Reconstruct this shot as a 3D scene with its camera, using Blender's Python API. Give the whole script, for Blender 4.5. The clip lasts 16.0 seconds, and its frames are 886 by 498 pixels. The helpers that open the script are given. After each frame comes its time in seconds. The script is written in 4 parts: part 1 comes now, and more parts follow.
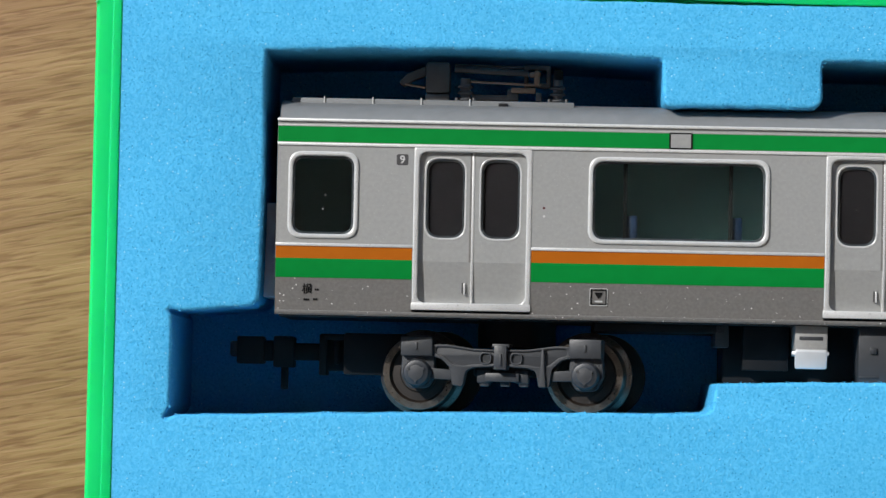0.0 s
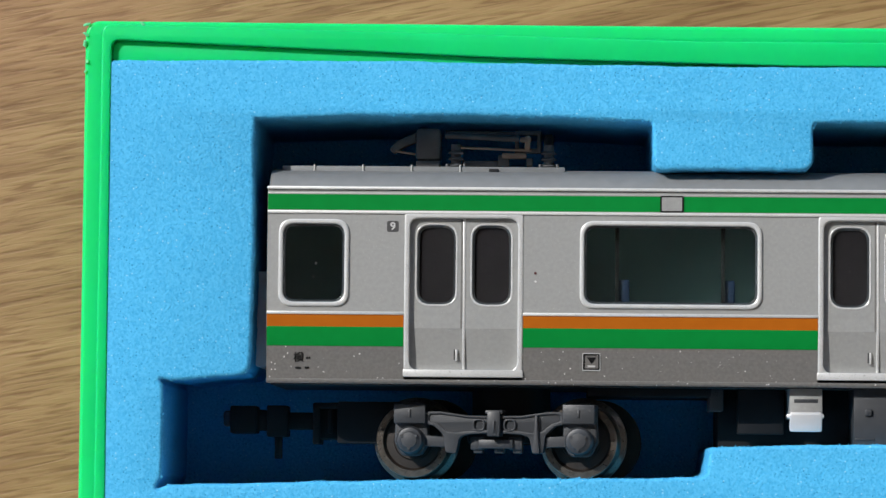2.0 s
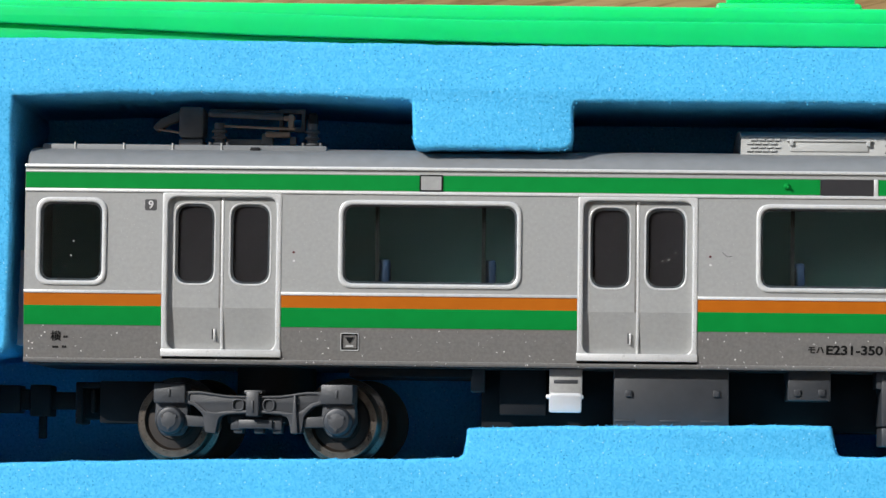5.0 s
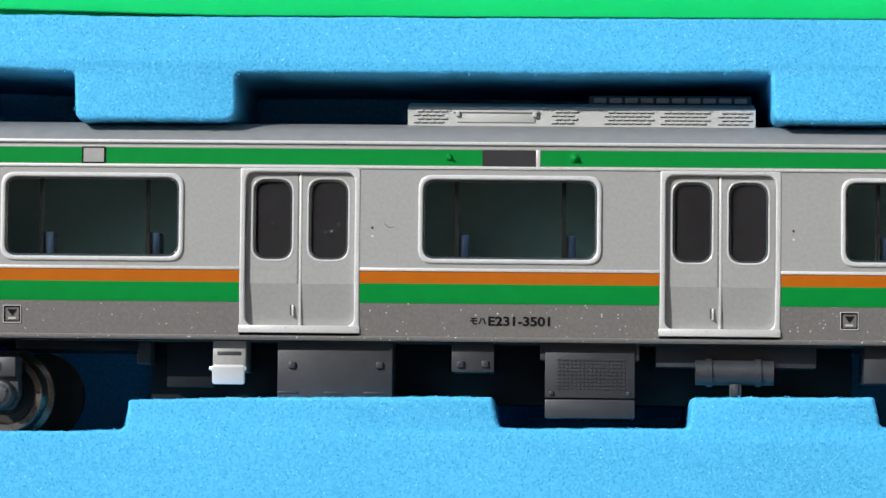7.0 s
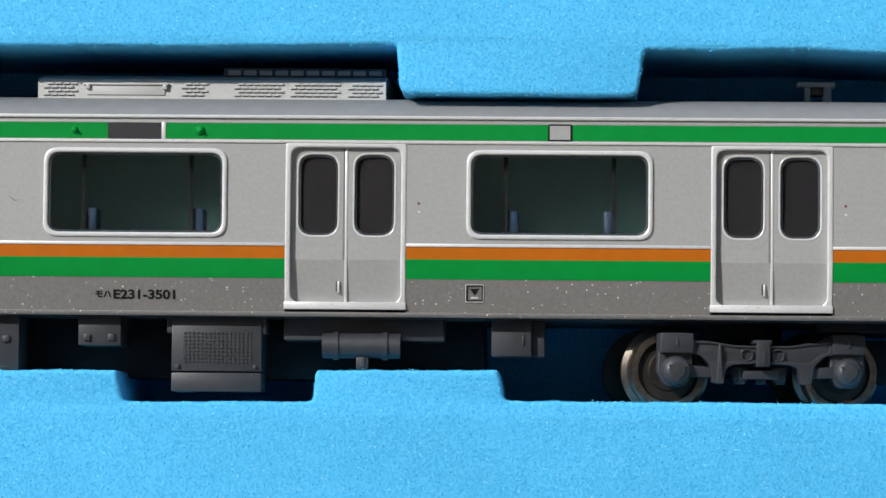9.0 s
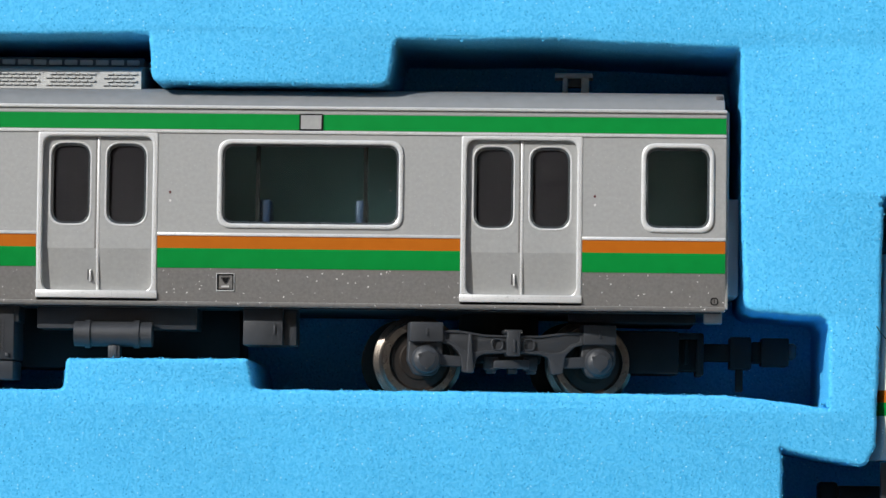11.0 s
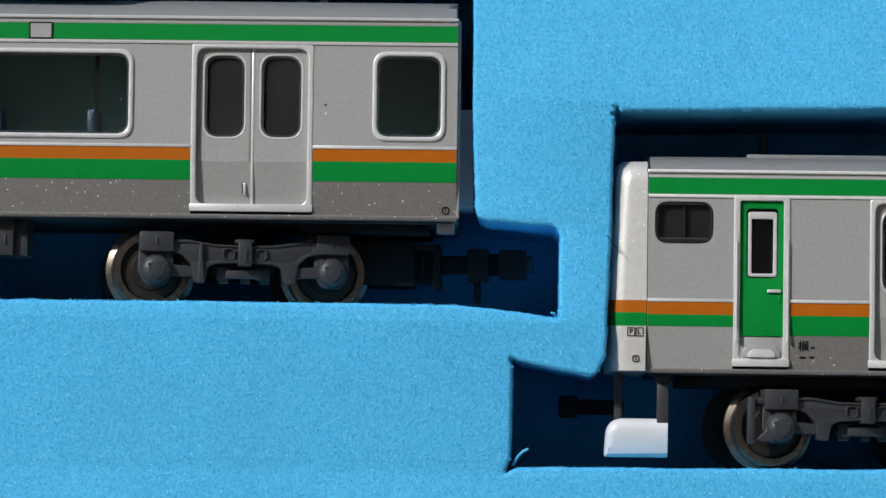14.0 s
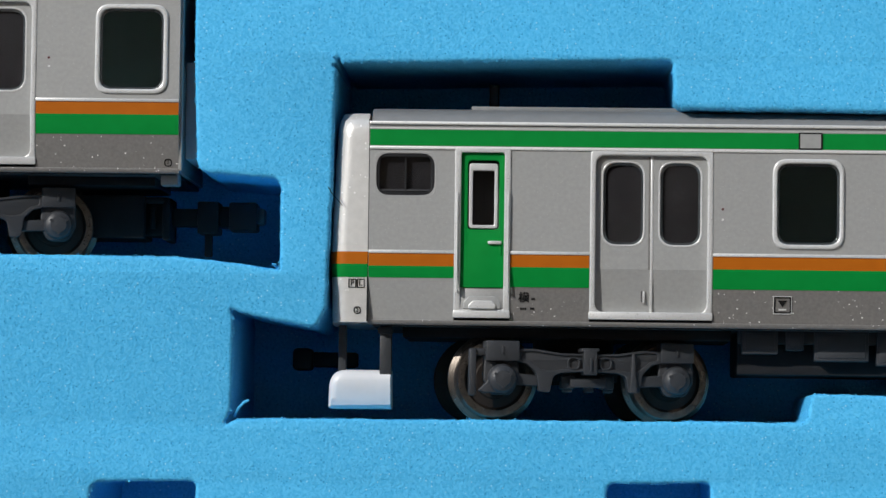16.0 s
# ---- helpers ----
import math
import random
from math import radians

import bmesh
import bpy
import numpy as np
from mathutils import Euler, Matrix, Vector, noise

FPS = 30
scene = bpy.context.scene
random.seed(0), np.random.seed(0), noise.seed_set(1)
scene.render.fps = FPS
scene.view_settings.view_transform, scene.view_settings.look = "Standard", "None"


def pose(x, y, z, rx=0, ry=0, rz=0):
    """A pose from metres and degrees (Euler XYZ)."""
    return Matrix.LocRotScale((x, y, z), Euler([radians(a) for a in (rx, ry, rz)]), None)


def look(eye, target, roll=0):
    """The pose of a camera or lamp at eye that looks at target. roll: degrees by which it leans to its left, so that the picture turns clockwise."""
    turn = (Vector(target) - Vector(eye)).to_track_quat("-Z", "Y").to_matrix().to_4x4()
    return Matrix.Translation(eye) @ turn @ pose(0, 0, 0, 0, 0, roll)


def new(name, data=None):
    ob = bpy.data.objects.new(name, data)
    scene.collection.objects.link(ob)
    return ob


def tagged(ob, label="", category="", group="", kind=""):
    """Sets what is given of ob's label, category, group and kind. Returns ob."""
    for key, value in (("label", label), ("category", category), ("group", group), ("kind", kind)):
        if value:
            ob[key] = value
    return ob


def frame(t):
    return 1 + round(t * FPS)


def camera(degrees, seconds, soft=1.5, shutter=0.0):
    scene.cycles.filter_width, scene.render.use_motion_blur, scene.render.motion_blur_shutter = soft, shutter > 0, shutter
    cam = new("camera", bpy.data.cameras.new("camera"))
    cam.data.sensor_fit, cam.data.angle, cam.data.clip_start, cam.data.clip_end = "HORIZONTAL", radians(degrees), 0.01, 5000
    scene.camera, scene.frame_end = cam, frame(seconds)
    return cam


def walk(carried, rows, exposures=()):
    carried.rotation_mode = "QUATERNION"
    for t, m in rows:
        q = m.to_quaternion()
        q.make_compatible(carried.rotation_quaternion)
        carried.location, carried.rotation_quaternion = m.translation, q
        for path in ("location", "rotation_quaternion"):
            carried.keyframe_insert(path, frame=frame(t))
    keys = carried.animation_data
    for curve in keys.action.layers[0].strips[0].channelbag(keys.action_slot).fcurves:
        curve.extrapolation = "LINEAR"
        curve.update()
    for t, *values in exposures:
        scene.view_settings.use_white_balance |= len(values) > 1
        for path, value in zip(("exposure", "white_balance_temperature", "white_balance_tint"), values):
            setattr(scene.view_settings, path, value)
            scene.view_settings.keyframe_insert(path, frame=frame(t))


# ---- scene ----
# All lengths below are in millimetres; MM turns them into the world's metres.
MM = 0.001
cam = camera(14.0, 16.0, soft=1.45)
ROWS = [
    (0.0, -14.51, -20.22, 286.99, 2.241, 0.806, 1.196),
    (0.5, -14.07, -22.18, 287.26, 2.933, 1.285, 0.522),
    (1.0, -12.23, -22.15, 286.59, 3.401, 1.428, -0.076),
    (1.5, -11.70, -22.15, 286.29, 3.642, 1.414, 0.166),
    (2.0, -10.51, -21.95, 285.76, 3.649, 1.498, 0.534),
    (2.5, -10.97, -22.38, 285.45, 3.691, 1.516, 1.004),
    (3.0, -9.63, -22.47, 285.17, 3.687, 1.618, 1.152),
    (3.2, -8.81, -22.33, 284.80, 3.671, 1.658, 1.144),
    (5.3, 12.90, -22.49, 282.81, 3.474, 1.687, 0.644),
    (5.5, 15.00, -22.67, 282.11, 3.471, 1.695, 0.624),
    (6.0, 21.19, -22.70, 281.50, 3.420, 1.825, 0.750),
    (6.5, 29.66, -22.97, 281.25, 3.387, 1.900, 0.638),
    (7.0, 37.54, -23.85, 281.82, 3.383, 1.996, 0.606),
    (7.5, 44.71, -23.32, 280.91, 3.357, 1.972, 0.747),
    (8.0, 54.28, -23.97, 280.18, 3.368, 1.941, 0.858),
    (8.5, 60.69, -24.58, 279.64, 3.342, 2.010, 0.802),
    (9.0, 67.26, -25.32, 279.53, 3.319, 2.106, 0.559),
    (9.5, 73.34, -25.26, 279.66, 3.326, 2.178, 0.657),
    (10.0, 80.29, -25.44, 279.48, 3.355, 2.241, 0.692),
    (10.2, 82.17, -25.50, 279.59, 3.354, 2.240, 0.745),
    (12.3, 90.01, -30.57, 278.89, 3.688, 1.212, 0.741),
    (12.5, 91.56, -31.25, 278.68, 3.684, 1.223, 0.747),
    (13.0, 95.04, -33.00, 277.98, 3.626, 1.293, 0.526),
    (13.5, 99.54, -33.22, 277.06, 3.550, 1.343, 0.525),
    (14.0, 104.20, -33.23, 276.91, 3.438, 1.406, 0.774),
    (14.5, 110.20, -34.17, 276.49, 3.402, 1.468, 0.843),
    (15.0, 116.08, -34.72, 276.49, 3.256, 1.579, 0.712),
    (15.5, 122.25, -34.75, 277.15, 3.206, 1.726, 0.765),
    (16.0, 127.69, -35.36, 276.68, 3.167, 1.826, 0.746),
]
walk(cam, [(t, pose(x * MM, y * MM, z * MM, rx, ry, rz)) for t, x, y, z, rx, ry, rz in ROWS],
     exposures=[(0.0, -0.15), (3.2, -0.13), (5.3, 0.09), (7.0, 0.08), (9.0, 0.02), (10.2, 0.02), (12.5, -0.05), (14.5, -0.40), (16.0, -0.38)])

# ---------------------------------------------------------------- light
SUN_WAY = Vector((-0.62, 0.47, 0.67)).normalized()      # towards the sun
world = bpy.data.worlds.new("sky")
scene.world = world
world.use_nodes = True
wn = world.node_tree
sky = wn.nodes.new("ShaderNodeTexSky")
sky.sky_type, sky.sun_disc = "NISHITA", False
sky.sun_elevation = math.asin(SUN_WAY.z)
sky.sun_rotation = math.atan2(SUN_WAY.x, SUN_WAY.y)
wn.links.new(sky.outputs[0], wn.nodes["Background"].inputs[0])
wn.nodes["Background"].inputs[1].default_value = 0.15
sun = new("sun", bpy.data.lights.new("sun", "SUN"))
sun.data.energy, sun.data.angle, sun.data.color = 4.2, radians(0.6), (1.0, 0.975, 0.94)
sun.matrix_world = look(SUN_WAY * 3, (0, 0, 0))


# ---------------------------------------------------------------- materials
def surface(name, a, b, scale=1.0, rough=0.5, metal=0.0, bump=0.0, bump_scale=8.0, stretch=(1, 1, 1), contrast=0.25,
            fleck=None, fleck_scale=4.0, fleck_share=0.05, spec=0.5, rough_var=0.1, glow_depth=0.0):
    """A paint or plastic that wanders between a and b over a patch of 1/scale mm, with fine relief (bump in mm) and flecks."""
    m = bpy.data.materials.new(name)
    m.use_nodes = True
    nt = m.node_tree
    n, l = nt.nodes, nt.links
    p = n["Principled BSDF"]
    co = n.new("ShaderNodeTexCoord")
    mp = n.new("ShaderNodeMapping")
    mp.inputs["Scale"].default_value = [1000 * k for k in stretch]
    l.new(co.outputs["Object"], mp.inputs[0])
    big = n.new("ShaderNodeTexNoise")
    big.inputs["Scale"].default_value, big.inputs["Detail"].default_value = scale, 5
    l.new(mp.outputs[0], big.inputs["Vector"])
    ramp = n.new("ShaderNodeValToRGB")
    ramp.color_ramp.elements[0].position, ramp.color_ramp.elements[1].position = 0.5 - contrast, 0.5 + contrast
    ramp.color_ramp.elements[0].color, ramp.color_ramp.elements[1].color = (*a, 1), (*b, 1)
    l.new(big.outputs[0], ramp.inputs[0])
    colour = ramp.outputs[0]
    fine = n.new("ShaderNodeTexNoise")
    fine.inputs["Scale"].default_value, fine.inputs["Detail"].default_value = bump_scale, 3
    l.new(mp.outputs[0], fine.inputs["Vector"])
    rr_ = n.new("ShaderNodeMapRange")
    rr_.inputs["To Min"].default_value, rr_.inputs["To Max"].default_value = max(0.02, rough - rough_var), min(1, rough + rough_var)
    l.new(fine.outputs[0], rr_.inputs[0])
    rough_out = rr_.outputs[0]
    if fleck:
        v = n.new("ShaderNodeTexVoronoi")
        v.inputs["Scale"].default_value = fleck_scale
        l.new(mp.outputs[0], v.inputs["Vector"])
        sep = n.new("ShaderNodeSeparateColor")
        l.new(v.outputs["Color"], sep.inputs[0])
        cut = n.new("ShaderNodeMath")
        cut.operation, cut.inputs[1].default_value = "LESS_THAN", fleck_share
        l.new(sep.outputs[0], cut.inputs[0])
        near = n.new("ShaderNodeMath")
        near.operation = "LESS_THAN"
        size = n.new("ShaderNodeMath")
        size.operation, size.inputs[1].default_value, size.inputs[2].default_value = "MULTIPLY_ADD", 0.32, 0.12
        l.new(sep.outputs[1], size.inputs[0])
        l.new(v.outputs["Distance"], near.inputs[0])
        l.new(size.outputs[0], near.inputs[1])
        both = n.new("ShaderNodeMath")
        both.operation = "MULTIPLY"
        l.new(cut.outputs[0], both.inputs[0])
        l.new(near.outputs[0], both.inputs[1])
        mix = n.new("ShaderNodeMix")
        mix.data_type = "RGBA"
        l.new(both.outputs[0], mix.inputs[0])
        l.new(colour, mix.inputs[6])
        mix.inputs[7].default_value = (*fleck, 1)
        colour = mix.outputs[2]
    l.new(colour, p.inputs["Base Color"])
    l.new(rough_out, p.inputs["Roughness"])
    p.inputs["Metallic"].default_value = metal
    p.inputs["Specular IOR Level"].default_value = spec
    if bump:
        bp = n.new("ShaderNodeBump")
        bp.inputs["Strength"].default_value, bp.inputs["Distance"].default_value = 1.0, bump * MM
        l.new(fine.outputs[0], bp.inputs["Height"])
        l.new(bp.outputs[0], p.inputs["Normal"])
    if glow_depth:
        p.inputs["Subsurface Weight"].default_value = 0.6
        p.inputs["Subsurface Radius"].default_value = (0.15, 1.0, 0.45)
        p.inputs["Subsurface Scale"].default_value = glow_depth * MM
    return m


def foam_material():
    m = bpy.data.materials.new("blue_foam")
    m.use_nodes = True
    n, l = m.node_tree.nodes, m.node_tree.links
    p = n["Principled BSDF"]
    co = n.new("ShaderNodeTexCoord")
    mp = n.new("ShaderNodeMapping")
    mp.inputs["Scale"].default_value = (1000, 1000, 1000)
    l.new(co.outputs["Object"], mp.inputs[0])
    cells = n.new("ShaderNodeTexVoronoi")
    cells.inputs["Scale"].default_value = 6.2
    l.new(mp.outputs[0], cells.inputs["Vector"])
    grain = n.new("ShaderNodeTexNoise")
    grain.inputs["Scale"].default_value, grain.inputs["Detail"].default_value = 4.2, 3
    l.new(mp.outputs[0], grain.inputs["Vector"])
    broad = n.new("ShaderNodeTexNoise")
    broad.inputs["Scale"].default_value, broad.inputs["Detail"].default_value = 0.10, 3
    l.new(mp.outputs[0], broad.inputs["Vector"])
    own = n.new("ShaderNodeSeparateColor")
    l.new(cells.outputs["Color"], own.inputs[0])
    mixh = n.new("ShaderNodeMath")
    mixh.operation = "MULTIPLY_ADD"
    mixh.inputs[1].default_value = 0.55
    l.new(own.outputs[1], mixh.inputs[0])
    l.new(grain.outputs[0], mixh.inputs[2])
    ramp = n.new("ShaderNodeValToRGB")
    e = ramp.color_ramp.elements
    e[0].position, e[0].color = 0.30, (0.040, 0.380, 0.720, 1)
    e[1].position, e[1].color = 1.0, (0.095, 0.520, 0.870, 1)
    l.new(mixh.outputs[0], ramp.inputs[0])
    tone = n.new("ShaderNodeMix")
    tone.data_type, tone.blend_type = "RGBA", "MULTIPLY"
    tone.inputs[0].default_value = 1.0
    shade = n.new("ShaderNodeMapRange")
    shade.inputs["To Min"].default_value, shade.inputs["To Max"].default_value = 0.90, 1.08
    l.new(broad.outputs[0], shade.inputs[0])
    l.new(ramp.outputs[0], tone.inputs[6])
    l.new(shade.outputs[0], tone.inputs[7])
    # single cells with a white glint painted into the colour
    spark = n.new("ShaderNodeTexVoronoi")
    spark.inputs["Scale"].default_value = 4.6
    l.new(mp.outputs[0], spark.inputs["Vector"])
    sep = n.new("ShaderNodeSeparateColor")
    l.new(spark.outputs["Color"], sep.inputs[0])
    cut = n.new("ShaderNodeMath")
    cut.operation, cut.inputs[1].default_value = "LESS_THAN", 0.05
    l.new(sep.outputs[0], cut.inputs[0])
    near = n.new("ShaderNodeMath")
    near.operation, near.inputs[1].default_value = "LESS_THAN", 0.27
    l.new(spark.outputs["Distance"], near.inputs[0])
    both = n.new("ShaderNodeMath")
    both.operation = "MULTIPLY"
    l.new(cut.outputs[0], both.inputs[0])
    l.new(near.outputs[0], both.inputs[1])
    white = n.new("ShaderNodeMix")
    white.data_type = "RGBA"
    l.new(both.outputs[0], white.inputs[0])
    l.new(tone.outputs[2], white.inputs[6])
    white.inputs[7].default_value = (0.30, 0.68, 0.93, 1)
    # open cells, their shade painted in as small dark pits
    hole = n.new("ShaderNodeMath")
    hole.operation, hole.inputs[1].default_value = "GREATER_THAN", 0.91
    l.new(sep.outputs[0], hole.inputs[0])
    middle = n.new("ShaderNodeMath")
    middle.operation, middle.inputs[1].default_value = "LESS_THAN", 0.33
    l.new(spark.outputs["Distance"], middle.inputs[0])
    pit = n.new("ShaderNodeMath")
    pit.operation = "MULTIPLY"
    l.new(hole.outputs[0], pit.inputs[0])
    l.new(middle.outputs[0], pit.inputs[1])
    open_cell = n.new("ShaderNodeMix")
    open_cell.data_type = "RGBA"
    l.new(pit.outputs[0], open_cell.inputs[0])
    l.new(white.outputs[2], open_cell.inputs[6])
    open_cell.inputs[7].default_value = (0.030, 0.305, 0.610, 1)
    l.new(open_cell.outputs[2], p.inputs["Base Color"])
    p.inputs["Roughness"].default_value = 0.75
    p.inputs["Specular IOR Level"].default_value = 0.25
    bp = n.new("ShaderNodeBump")
    bp.inputs["Strength"].default_value, bp.inputs["Distance"].default_value = 1.0, 0.064 * MM
    l.new(mixh.outputs[0], bp.inputs["Height"])
    l.new(bp.outputs[0], p.inputs["Normal"])
    return m


def wood_material():
    m = bpy.data.materials.new("oak")
    m.use_nodes = True
    n, l = m.node_tree.nodes, m.node_tree.links
    p = n["Principled BSDF"]
    co = n.new("ShaderNodeTexCoord")

    def streak(sx, sy, detail, lo, hi, a, b, off=0.0):
        tilt = n.new("ShaderNodeMapping")
        tilt.inputs["Rotation"].default_value = (0, 0, radians(-11))
        l.new(co.outputs["Object"], tilt.inputs[0])
        mp = n.new("ShaderNodeMapping")
        mp.inputs["Scale"].default_value = (sx * 1000, sy * 1000, 1000)
        mp.inputs["Location"].default_value = (off, off, 0)
        l.new(tilt.outputs[0], mp.inputs[0])
        t = n.new("ShaderNodeTexNoise")
        t.inputs["Scale"].default_value, t.inputs["Detail"].default_value, t.inputs["Distortion"].default_value = 1, detail, 0.6
        l.new(mp.outputs[0], t.inputs["Vector"])
        r = n.new("ShaderNodeValToRGB")
        r.color_ramp.elements[0].position, r.color_ramp.elements[1].position = lo, hi
        r.color_ramp.elements[0].color, r.color_ramp.elements[1].color = (*a, 1), (*b, 1)
        l.new(t.outputs[0], r.inputs[0])
        return r.outputs[0], t.outputs[0]

    base, _ = streak(0.02, 0.22, 6, 0.3, 0.7, (0.285, 0.150, 0.064), (0.368, 0.206, 0.094))
    pores, h = streak(0.20, 2.6, 4, 0.36, 0.52, (0.66, 0.57, 0.48), (1, 1, 1), 3.0)
    flame, _ = streak(0.04, 0.62, 6, 0.33, 0.62, (0.80, 0.74, 0.67), (1.05, 1.05, 1.05), 9.0)
    one = n.new("ShaderNodeMix")
    one.data_type, one.blend_type = "RGBA", "MULTIPLY"
    one.inputs[0].default_value = 1
    l.new(base, one.inputs[6])
    l.new(pores, one.inputs[7])
    two = n.new("ShaderNodeMix")
    two.data_type, two.blend_type = "RGBA", "MULTIPLY"
    two.inputs[0].default_value = 1
    l.new(one.outputs[2], two.inputs[6])
    l.new(flame, two.inputs[7])
    l.new(two.outputs[2], p.inputs["Base Color"])
    p.inputs["Roughness"].default_value = 0.5
    bp = n.new("ShaderNodeBump")
    bp.inputs["Strength"].default_value, bp.inputs["Distance"].default_value = 0.6, 0.10 * MM
    l.new(h, bp.inputs["Height"])
    l.new(bp.outputs[0], p.inputs["Normal"])
    return m


def glass_material(name, tint, rough=0.06):
    m = bpy.data.materials.new(name)
    m.use_nodes = True
    p = m.node_tree.nodes["Principled BSDF"]
    p.inputs["Base Color"].default_value = (*tint, 1)
    p.inputs["Transmission Weight"].default_value = 1.0
    p.inputs["Roughness"].default_value, p.inputs["IOR"].default_value = rough, 1.35
    return m


FOAM, OAK = foam_material(), wood_material()
CASE = surface("green_plastic", (0.003, 0.62, 0.165), (0.006, 0.70, 0.195), 0.12, 0.36, 0, 0.006, 0.6, spec=0.25, glow_depth=1.6)
# Paler copy of the case's green, for highlights at its corner.
PALE_GREEN = surface("highlight_green_plastic", (0.06, 0.62, 0.24), (0.20, 0.72, 0.36), 3.0, 0.6, 0, 0.01, 5)
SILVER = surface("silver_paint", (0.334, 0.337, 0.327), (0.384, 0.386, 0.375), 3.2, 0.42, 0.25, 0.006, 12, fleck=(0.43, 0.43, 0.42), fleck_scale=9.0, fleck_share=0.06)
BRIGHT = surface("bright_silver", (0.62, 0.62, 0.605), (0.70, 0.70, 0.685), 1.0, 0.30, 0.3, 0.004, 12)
# Darker than SILVER; its pale flecks put metallic sparkle into the colour.
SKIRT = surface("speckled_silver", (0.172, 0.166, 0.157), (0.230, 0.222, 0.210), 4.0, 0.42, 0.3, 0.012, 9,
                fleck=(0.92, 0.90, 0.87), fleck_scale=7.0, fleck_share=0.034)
# Here too the pale flecks are a painted sparkle.
NOSE = surface("nose_silver", (0.62, 0.61, 0.58), (0.70, 0.69, 0.66), 1.6, 0.36, 0.25, 0.016, 7, fleck=(0.92, 0.91, 0.89), fleck_scale=5.0, fleck_share=0.10)
ROOF = surface("roof_grey", (0.185, 0.195, 0.20), (0.215, 0.225, 0.23), 0.9, 0.5, 0.0, 0.006, 8, spec=0.35)
FRAY = surface("frayed_foam", (0.05, 0.44, 0.78), (0.11, 0.55, 0.88), 3.0, 0.8, 0, spec=0.2)
GREEN = surface("stripe_green", (0.000, 0.20, 0.030), (0.0005, 0.225, 0.036), 0.8, 0.5, 0, 0.003, 10, spec=0.12)
ORANGE = surface("stripe_orange", (0.37, 0.096, 0.003), (0.41, 0.11, 0.004), 0.8, 0.5, 0, 0.003, 10, spec=0.15)
PALE = surface("pale_grey_plastic", (0.44, 0.445, 0.43), (0.49, 0.495, 0.48), 0.7, 0.5, 0, 0.006, 8)
GREY = surface("running_gear_grey", (0.029, 0.032, 0.036), (0.040, 0.043, 0.048), 0.9, 0.45, 0, 0.010, 6)
BLACK = surface("black_plastic", (0.008, 0.0085, 0.010), (0.014, 0.0145, 0.016), 0.6, 0.6, 0, 0.008, 5, spec=0.2)
CHASSIS = surface("dark_grey_plastic", (0.028, 0.0295, 0.033), (0.042, 0.044, 0.048), 0.6, 0.5, 0, 0.008, 5)
STEEL = surface("wheel_steel", (0.11, 0.095, 0.08), (0.20, 0.175, 0.15), 1.2, 0.3, 0.9, 0.004, 8)
RUST = surface("wheel_brown", (0.012, 0.0085, 0.006), (0.025, 0.017, 0.0125), 1.0, 0.5, 0.2, 0.006, 8)
WHITE = surface("white_plastic", (0.66, 0.68, 0.70), (0.72, 0.74, 0.76), 0.5, 0.4, 0, 0.005, 6)
CHROME = surface("polished_metal", (0.80, 0.80, 0.80), (0.88, 0.88, 0.88), 0.5, 0.35, 0.35, 0.004, 6)
INK = surface("black_print", (0.008, 0.008, 0.008), (0.012, 0.012, 0.012), 1.0, 0.8, spec=0.1)
BADGE = surface("dark_grey_print", (0.050, 0.049, 0.050), (0.065, 0.063, 0.064), 1.0, 0.5)
DARK = surface("display_black", (0.022, 0.021, 0.023), (0.030, 0.029, 0.031), 1.2, 0.4)
TEAL = surface("interior_teal", (0.25, 0.38, 0.37), (0.31, 0.46, 0.45), 0.5, 0.6)
BLUE = surface("seat_blue", (0.003, 0.014, 0.046), (0.004, 0.019, 0.058), 0.7, 0.5)
RED = surface("red_print", (0.07, 0.008, 0.008), (0.10, 0.012, 0.012), 1.0, 0.5)
GLASS = glass_material("tinted_glass", (0.60, 0.73, 0.73))
DOOR_GLASS = glass_material("smoked_glass", (0.36, 0.36, 0.38))
LIP = surface("polished_window_edge", (0.030, 0.033, 0.035), (0.040, 0.043, 0.045), 1.0, 0.16, 0, spec=0.8, rough_var=0.04)
COLLECTOR = surface("collector_grey", (0.075, 0.077, 0.082), (0.105, 0.107, 0.112), 0.9, 0.45, 0, 0.010, 6)
BRASS = surface("dull_brass", (0.30, 0.21, 0.16), (0.38, 0.27, 0.20), 1.0, 0.4, 0.4, 0.004, 6)
WALL = surface("off_white_wall", (0.74, 0.73, 0.71), (0.80, 0.79, 0.77), 0.002, 0.8)


# ---------------------------------------------------------------- mesh helpers
def part(name, shape, material, parent=None, label="", at=(0, 0, 0), turn=(0, 0, 0), sharp=35):
    """Links a bmesh (in mm) or a mesh as one object, under parent."""
    if isinstance(shape, bmesh.types.BMesh):
        bmesh.ops.transform(shape, matrix=Matrix.Scale(MM, 4), verts=shape.verts)
        me = bpy.data.meshes.new(name)
        shape.to_mesh(me)
        shape.free()
        me.polygons.foreach_set("use_smooth", [True] * len(me.polygons))
        me.set_sharp_from_angle(angle=radians(sharp))
        me.materials.append(material)
    else:
        me = shape
    ob = new(name, me)
    ob.parent = parent
    ob.matrix_basis = pose(at[0] * MM, at[1] * MM, at[2] * MM, *turn)
    if label:
        tagged(ob, label)
    return ob


